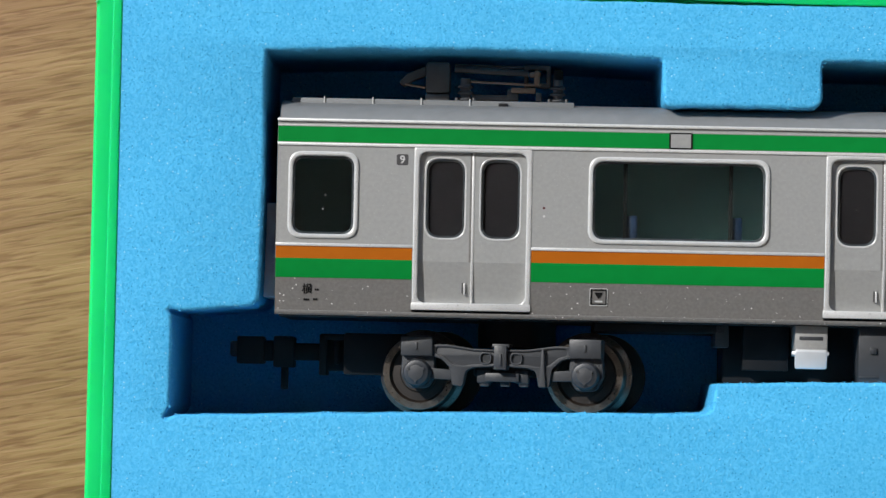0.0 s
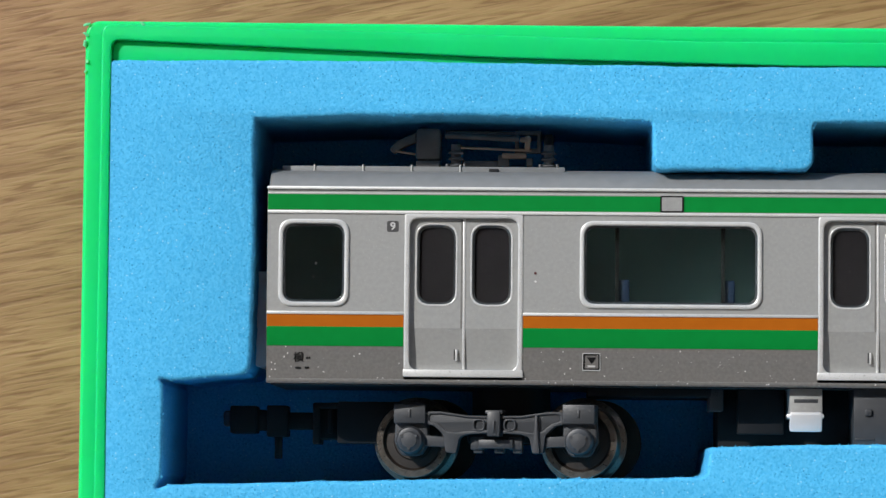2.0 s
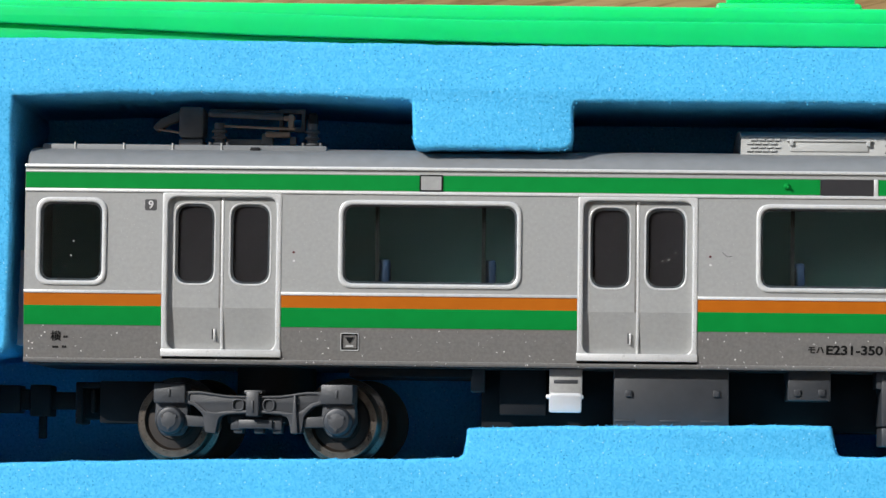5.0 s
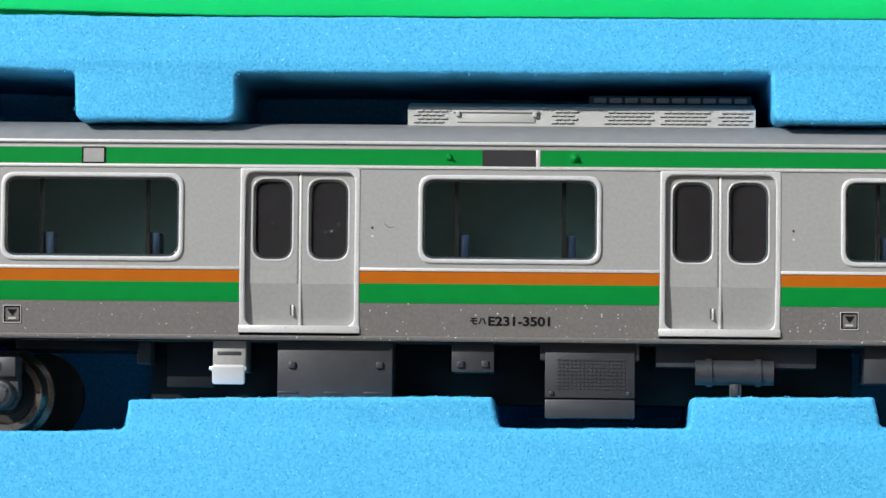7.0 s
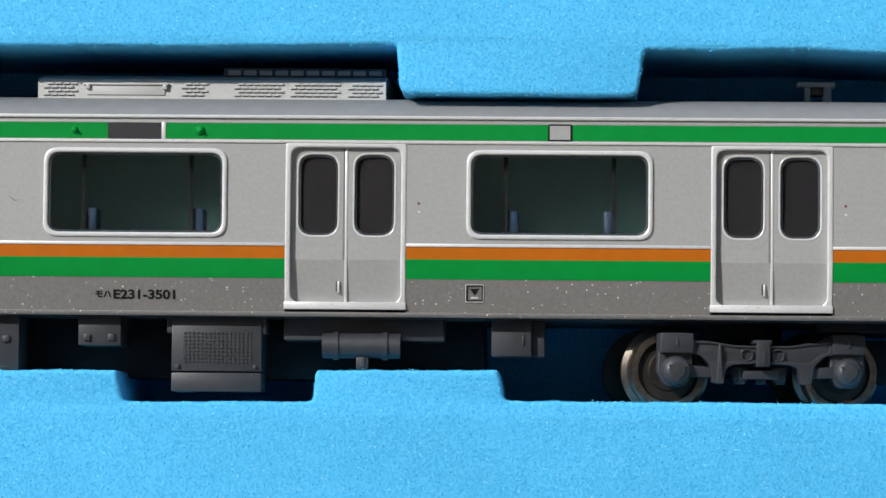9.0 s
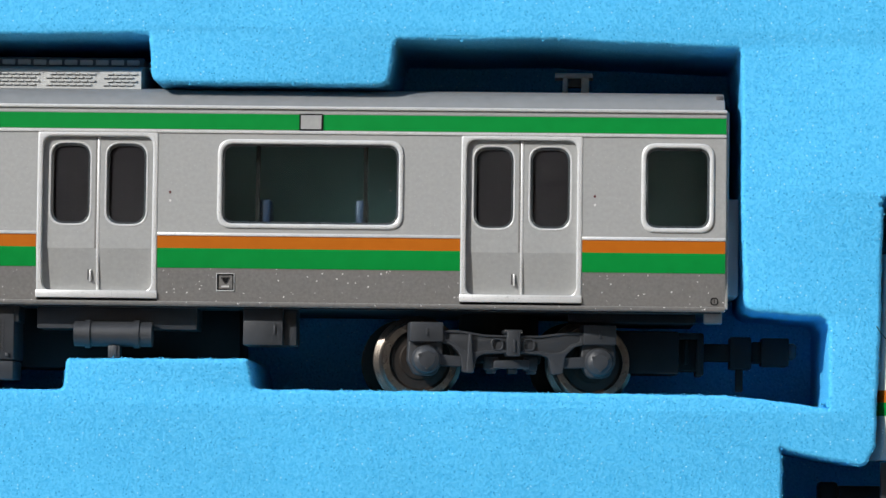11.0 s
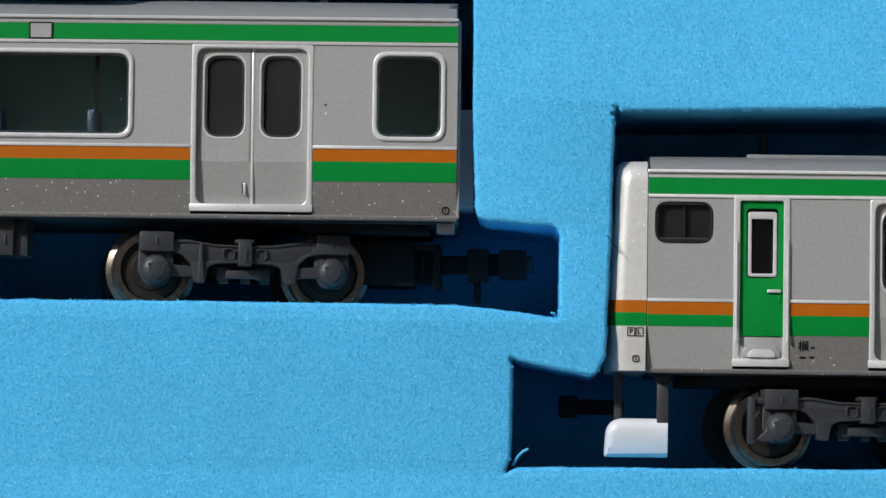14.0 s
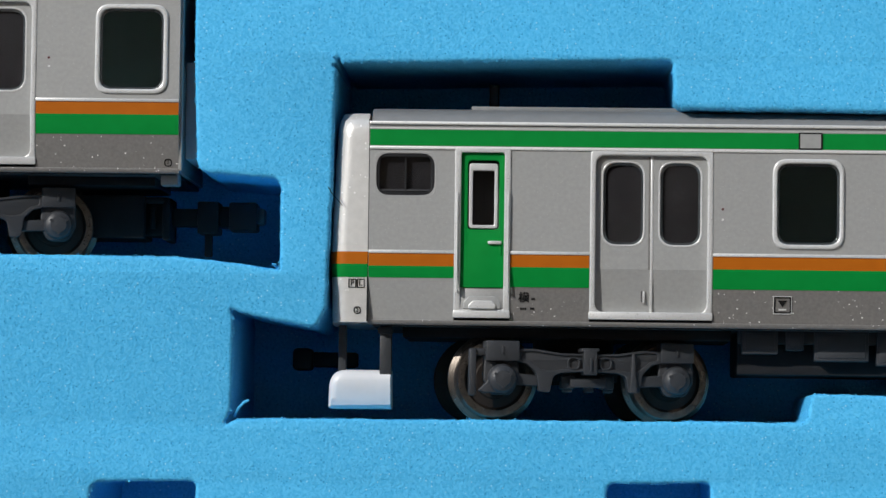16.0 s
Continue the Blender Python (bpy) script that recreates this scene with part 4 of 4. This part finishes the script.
def under_motor(car):
    part("chassis_block", box(4.0, -19.3, -14, 60.0, -14.5, -6.6, 0.2), BLACK, car, "black chassis block")
    part("frame_rail", box(5.5, -18.2, -6.2, 9.2, -14.5, -4.6, 0.1), BLACK, car)
    arm = under_box(car, 9.45, 12.05, -17.0, -1.5, name="cock_box", material=SILVER, label="silver bracket")
    part("slot", box(9.8, -15.72, -1.6, 11.7, -15.42, -1.46, .03), GREY, arm)
    lever = plate([rect(-1.28, -.85, 1.28, .7, .2, 3)], -.35, .12, .1, 2)
    part("lever", lever, CHROME, arm, "shiny bent metal lever", at=(10.72, -17.2, -1.15), turn=(18, 0, 0))
    part("lever_lip", box(9.2, -16.95, -1.9, 12.15, -16.6, -0.95, 0.12), CHROME, arm)
    big = under_box(car, 14.55, 23.6, -19.35, -1.6, bolts=((15.7, -16.45), (22.6, -16.4)))
    for x in (15.4, 19.0, 22.2):
        part("rib", box(x - .8, -18.68, -1.7, x + .8, -18.5, -1.52, .04), GREY, big)
    under_box(car, 28.25, 31.6, -16.85, -1.6, bolts=((28.95, -16.25), (30.88, -16.22)))
    unit = under_box(car, 35.6, 42.65, -18.82, -1.6, name="resistor_box", label="grey box with a fine grille")
    part("ear", box(35.2, -15.85, -5, 43.0, -14.5, -1.75, 0.1), GREY, unit)
    holes = None
    for r in range(9):
        for k in range(17):
            holes = box(36.55 + .32 * k, -15.9 - .28 * r, -1.7, 36.75 + .32 * k, -15.75 - .28 * r, -1.52, 0.0, holes)
    part("grille", holes, GREY, unit, "fine grey grille")
    part("lower_box", box(35.6, -20.4, -6, 42.65, -18.92, -1.55, 0.12), GREY, unit)
    for x in (36.1, 42.15):
        part("bolt", box(x - .15, -18.6, -1.7, x + .15, -18.3, -1.42, .04), GREY, unit)
    back = under_box(car, 44.3, 56.9, -16.3, -2.6, name="tank_carrier")
    part("tank", rod((47.4, -16.72, -2.0), (53.5, -16.72, -2.0), 0.98, n=28), GREY, back, "round grey air tank")
    for x in (48.45, 52.3):
        part("strap", rod((x - .22, -16.72, -2.0), (x + .22, -16.72, -2.0), 1.10, n=28), GREY, back)
    part("drain", box(50.06, -18.6, -2.6, 51.0, -17.5, -1.6, .08), GREY, back)
    part("slot", box(50.35, -18.4, -1.65, 50.75, -17.6, -1.5, .03), CHASSIS, back)
    right = under_box(car, 60.6, 63.72, -17.45, -2.0)
    part("side_box", box(63.7, -17.45, -6, 64.75, -14.5, -2.6, .1), GREY, right)
    part("slot", box(63.0, -16.6, -2.1, 63.15, -15.9, -1.85, .03), GREY, right)
    under_box(car, 3.2, 4.3, -16.4, -3.6, material=CHASSIS, label="dark box")
    for s in (0, 1):
        part("mounting", box(-6.5 if not s else 86, -15.3, -15, 4.0 if not s else 96.0, -14.5, -3.6, .1), BLACK, car)


under_motor(motor)

# ---------------------------------------------------------------- the cab car
DY = -11.46
cab = empty("train_car", (0, DY, -0.15), "silver model cab car with green crew door, lying in foam", "model train", group="model train cars")
C0, C1 = 112.93, 239.5
CDOORS = [134.66, 167.5, 200.4, 225.9]
CWIN = [(143.92, 149.40)]
CBIG = [(176.8, 191.2), (207.8, 218.6)]
CAB_WIN = (113.30, -4.72, 118.10, -1.18)
body_side(cab, C0, C1, CDOORS, [(a, WY0 + .02, b, WY1) for a, b in CWIN + CBIG] + [CAB_WIN],
          [(119.52, 123.82)] + [(d - 4.72, d + 4.72) for d in CDOORS], notch=(119.8, 123.55), plain_first=True)
shell(cab, C0, C1, 0.80)
for a, b in CBIG + CWIN:
    window(cab, a, b, WY0, WY1, bars=(-4.2, 4.2) if b - a > 13 else ())
for d in CDOORS:
    side_door(cab, d)


def cab_window(car):
    x0, y0, x1, y1 = CAB_WIN
    top = empty("cab_window", ((x0 + x1) / 2, (y0 + y1) / 2, 0), "", "", parent=car)
    a, b = (x1 - x0) / 2, (y1 - y0) / 2
    part("frame", plate([rect(-a, -b, a, b, .75, 7), rect(-a + .14, -b + .14, a - .14, b - .14, .65, 7)], -.5, .01, .06), SILVER, top)
    part("inner_frame", plate([rect(-a + .12, -b + .12, a - .12, b - .12, .65, 7), rect(-a + .42, -b + .42, a - .42, b - .42, .5, 7)], -.6, -.10, .05), BLACK, top)
    part("sash_bar", box(-.06, -b + .3, -.6, .06, b - .3, -.22), BLACK, top)
    part("sill_bar", box(-a + .4, -b + .5, -.6, a - .4, -b + .62, -.24), CHASSIS, top)
    pane = part("pane", plate([rect(-a + .3, -b + .3, a - .3, b - .3, .5, 6)], -.40, -.30), DOOR_GLASS, top, "dark cab window")
    pane.visible_shadow = False
    part("backing", box(-a, -b, -.9, a, b, -.7), DARK, top)


cab_window(cab)


def crew_door(car):
    """A narrow green door with handrails, window and step."""
    x0, x1 = 119.52, 123.82
    top = empty("crew_door", (0, 0, 0), "", "", parent=car)
    part("frame", leaning(plate([rect(x0, -13.95, x1, -0.88, .15, 3), rect(x0 + .48, -13.3, x1 - .48, -1.22, .2, 3)], -1.0, .14, .08)), BRIGHT, top, "silver door surround")
    wx0, wy0, wx1, wy1 = 120.62, -7.05, 122.83, -2.05
    part("leaf", plate([rect(x0 + .4, -11.62, x1 - .4, -1.15), rect(wx0 - .1, wy0 - .1, wx1 + .1, wy1 + .25, .35, 5)], -.7, -.20, .05), GREEN, top, "green crew door")
    part("lower_leaf", box(x0 + .4, -13.4, -1.1, x1 - .4, -11.62, -.34, .05), SILVER, top)
    part("window_frame", plate([rect(wx0, wy0, wx1, wy1, .25, 4), rect(wx0 + .27, wy0 + .25, wx1 - .27, wy1 - .55, .12, 4)], -.95, -.14, .06), BRIGHT, top, "white door window frame")
    pane = part("pane", plate([rect(wx0 + .1, wy0 + .1, wx1 - .1, wy1 - .1)], -.60, -.50), DOOR_GLASS, top)
    pane.visible_shadow = False
    part("backing", box(x0 + .4, -8, -2.1, x1 - .4, -1.2, -1.9), CHASSIS, top)
    part("handle", box(122.1, -8.28, -.3, 123.15, -8.02, .08, .08), BRIGHT, top, "bright door handle")
    part("lock", box(122.98, -9.1, -.5, 123.16, -8.5, -.12, .04), GREEN, top)
    part("sill", box(x0 - .05, -13.95, -1.4, x1 + .02, -13.38, -.16, .08), BRIGHT, top)
    foot = rounded([(120.25, -13.25, .1), (120.25, -12.75, .3), (120.7, -12.28, .3), (122.7, -12.28, .3), (123.15, -12.75, .3), (123.15, -13.25, .1)])
    inner = rounded([(120.65, -13.25, .1), (120.65, -12.95, .2), (121.0, -12.62, .2), (122.4, -12.62, .2), (122.75, -12.95, .2), (122.75, -13.25, .1)])
    part("step_rim", plate([foot], -.6, -.24, .06), SILVER, top)
    part("step", plate([inner], -.5, -.06, .07), BRIGHT, top)
    for x in (x0 + .22, x1 - .16):
        part("handrail", rod((x, -12.0, .24), (x, -4.35, .24), .085, n=10), BRIGHT, top, "thin metal handrail")
        for y in (-11.9, -4.45):
            part("rail_foot", rod((x, y, -.4), (x, y, .24), .08, n=8), CHROME, top)


crew_door(cab)


def nose_front(y):
    return 110.22 + (110.02 - 110.22) * (y + 14.36) / 5.2 if y < -9.16 else 110.02 + 0.50 * ((y + 9.16) / 10.7) ** 1.3


def nose_skin(y0, y1, lift=0.0, rows=24, inset=0.0):
    """The curved front end between two heights."""
    bm = bmesh.new()
    grid = []
    for i in range(rows + 1):
        y = y0 + (y1 - y0) * i / rows
        xf = nose_front(y) + inset
        top = max(0.0, (y - 0.3) / 1.5)
        drop = 1.1 * (1 - math.sqrt(max(0.0, 1 - min(1, top) ** 2)))
        zs = side_z(y) - drop
        xf += 0.3 * drop
        r = 1.3
        line = [(C0 - .06, zs + lift)]
        for k in range(9):
            a = math.pi / 2 * k / 8
            line.append((xf + r - (r + lift) * math.sin(a), zs - r + (r + lift) * math.cos(a)))
        line += [(xf - .35 - lift, -6.0), (xf - .45 - lift, -9.75), (xf - .35 - lift, -13.5), (xf + r, BACK - zs), (C0 - .06, BACK - zs)]
        grid.append([bm.verts.new((x, y, z)) for x, z in line])
    m = len(grid[0])
    for a, b in zip(grid, grid[1:]):
        for k in range(m):
            bm.faces.new((a[k], a[(k + 1) % m], b[(k + 1) % m], b[k]))
    bm.faces.new(grid[0])
    bm.faces.new(grid[-1][::-1])
    bmesh.ops.recalc_face_normals(bm, faces=bm.faces[:])
    return bm


nose = part("cab_front", nose_skin(-14.36, 1.78), NOSE, cab, "rounded silver cab front", sharp=60)
part("orange_band", nose_skin(-9.90, -8.96, 0.03, 3), ORANGE, nose, "orange stripe", sharp=60)
part("green_band", nose_skin(-10.92, -9.90, 0.03, 3), GREEN, nose, "green stripe", sharp=60)
part("joint", box(C0 - .1, -14.3, -.6, C0 + .02, 1.3, -.12), BLACK, cab)
plate_mark = print_on("plate_mark", cab, plate([rect(-.62, -.34, -.03, .34, .03, 2), rect(-.56, -.28, -.09, .28)], -.02, .02), 112.03, -11.39, "small black framed letters")
part("plate_frame", plate([rect(.03, -.34, .62, .34, .03, 2), rect(.09, -.28, .56, .28)], -.02, .02), INK, plate_mark)
part("letter", lettering("P", 0.55, -.32, 0, 0), INK, plate_mark)
part("letter", lettering("L", 0.55, .30, 0, 0), INK, plate_mark)
ring_mark = print_on("end_mark", cab, plate([rect(-.28, -.28, .28, .28, .28, 6), rect(-.2, -.2, .2, .2, .2, 6)], -.02, .02), 112.1, -13.45, "small ringed figure 2")
part("figure", lettering("2", 0.38, 0, 0, 0), INK, ring_mark)
print_on("end_lettering", cab, lettering("横", 0.85, 0, 0, 0, bold=0.016), 124.92, -12.38, "small black sign")
for x, y, w in ((125.5, -12.45, .3), (124.65, -13.2, .5), (125.4, -13.18, .35)):
    small_print(cab, x, y, w, .16)
inspection_mark(cab, 144.75, -12.70)
sign = part("side_lamp", slab(146.0, 147.58, -0.64, 0.44, 0.15, 0.12), SILVER, cab, "small silver square with a black outline")
part("outline", plate([rect(145.87, -0.76, 147.71, 0.56, .1, 3), rect(146.02, -0.62, 147.56, 0.42, .05, 2)], 0, .10), INK, sign)
for d in CDOORS[:1]:
    part("lamp_dot", rod((d + 5.45, -5.40, -.1), (d + 5.45, -5.40, .05), 0.10, n=10), RED, cab, "dark red dot")
    part("print_dot", rod((d + 5.45, -6.2, -.1), (d + 5.45, -6.2, .02), 0.10, n=8), BRIGHT, cab)
roof_pad(cab, 120.65, 137.55, h=2.62, z0=-2.9)
part("whistle", rod((122.3, 3.0, -9.5), (122.3, 4.9, -9.5), 0.4, n=14), CHASSIS, cab)
bogie(cab, 130.05, -18.55, 10.0, 1, True)


def snow_plough(car):
    top = empty("snow_plough", (0, 0, 0), "", "", parent=car)
    outline = rounded([(109.80, -21.0, .25), (116.5, -21.0, .2), (116.5, -18.0, .2), (109.95, -18.0, 1.5)], 8)
    blade = plate([outline], -6.0, -1.9, .75, 6)
    bmesh.ops.bisect_plane(blade, geom=blade.verts[:] + blade.edges[:] + blade.faces[:], plane_co=(114.66, 0, 0), plane_no=(1, 0, 0), clear_outer=True)
    bmesh.ops.contextual_create(blade, geom=[e for e in blade.edges if e.is_boundary])
    for k in range(9):
        bmesh.ops.bisect_plane(blade, geom=blade.verts[:] + blade.edges[:] + blade.faces[:], plane_co=(0, -18.8 - .25 * k, 0), plane_no=(0, 1, 0))
    for v in blade.verts:
        v.co.z -= 0.22 * max(0.0, -18.8 - v.co.y) ** 1.7
    part("blade", blade, WHITE, top, "white moulded plough blade", sharp=50)
    part("post", box(113.8, -18.4, -3.2, 114.72, -14.5, -2.0, .12), GREY, top)
    part("post", box(110.52, -18.4, -4.2, 111.15, -14.5, -3.2, .12), GREY, top)
    part("post_foot", box(113.65, -15.2, -3.0, 114.8, -14.7, -1.85, .1), GREY, top)


snow_plough(cab)
front = part("coupler_shank", box(107.9, -17.6, -14.5, 111.5, -16.4, -12.6, .2), BLACK, cab, "black coupler at the cab end")
part("coupler_head", box(106.3, -17.9, -14.8, 107.9, -16.1, -12.2, .35), BLACK, front)
part("chassis_block", box(141.5, -18.0, -16, 222.0, -14.5, -4.4, 0.2), BLACK, cab, "black chassis block")
part("equipment_rail", box(141.5, -15.6, -5, 170.0, -14.5, -3.6, .15), CHASSIS, cab)
for x0, x1, low in ((141.8, 144.6, -16.4), (145.2, 146.6, -16.1), (147.4, 151.6, -16.9), (152.2, 158.0, -17.2), (160.0, 168.0, -17.6)):
    unit = part("equipment_box", box(x0, low, -7, x1, -14.5, -3.0, .12), CHASSIS, cab, "dark grey equipment box")
    part("lid", box(x0 + .25, low + .25, -3.1, x1 - .25, -14.8, -2.92, .05), CHASSIS, unit)
part("mounting", box(115.5, -15.4, -15, 141.0, -14.5, -3.6, .1), BLACK, cab)

# ---------------------------------------------------------------- loose shreds left by the foam cutter
def shred(points, r, label):
    bm = None
    for a, b in zip(points, points[1:]):
        bm = rod(a, b, r, bm, n=7, r2=r * .7)
    return tagged(part("foam_shred", bm, FOAM), label, "foam shred", "foam shreds")


shred([(102.75, -33.2, -.5), (103.1, -32.6, -.1), (103.5, -32.15, .1), (103.95, -31.95, .3)], 0.13, "thin curled blue shred at the pocket's corner")
shred([(105.95, -21.85, -.2), (105.8, -21.55, .1), (105.55, -21.5, .2)], 0.13, "short blue foam shred at the pocket's corner")
shred([(110.2, -5.75, .2), (110.05, -5.45, .5), (109.9, -5.35, .45)], 0.12, "tiny blue foam burr beside the cut")
hair = None
for a, b in zip([(109.6, -15.2, .3), (110.1, -16.0, .5), (110.9, -16.9, .35)], [(110.1, -16.0, .5), (110.9, -16.9, .35)]):
    hair = rod(a, b, 0.035, hair, n=6)
tagged(part("lint_fibre", hair, INK), "fine dark fibre across the cab's edge", "lint")


# ---- specks of dust on the glass and the paint
def speck(car, x, y, z, w, h, turn=0):
    part("dust_speck", plate([rounded([(-w, -h, .02), (w, -h * .6, .02), (w * .7, h, .02), (-w * .8, h * .8, .02)], 2)], -.01, .02), PALE, car, at=(x, y, z), turn=(0, 0, turn))


for x, y, z, w, h, a in ((-28.25, -4.95, -.22, .05, .09, 0), (-28.45, -6.05, -.22, .05, .10, 40), (-28.9, -6.9, -.22, .04, .05, 0),
                         (18.75, -5.9, -.60, .10, .05, 30), (18.25, -6.0, -.60, .06, .04, 70), (19.3, -5.35, -.60, .05, .05, 0), (14.1, -5.3, -.60, .04, .04, 0),
                         (72.1, -5.35, -.22, .05, .09, 60), (22.6, -6.3, .01, .06, .03, 20), (4.9, -12.2, side_z(-12.2) + .02, .06, .05, 0), (87.0 + 1.6, -13.1, side_z(-13.1) + .02, .07, .06, 20)):
    speck(motor, x, y, z, w, h, a)
scratch = rod((22.9, -5.3, .0), (23.3, -5.65, .0), 0.02, None, n=5)
scratch = rod((23.3, -5.65, .0), (23.7, -5.6, .0), 0.02, scratch, n=5)
part("hair_scratch", scratch, GREY, motor, "fine dark hair on the side")
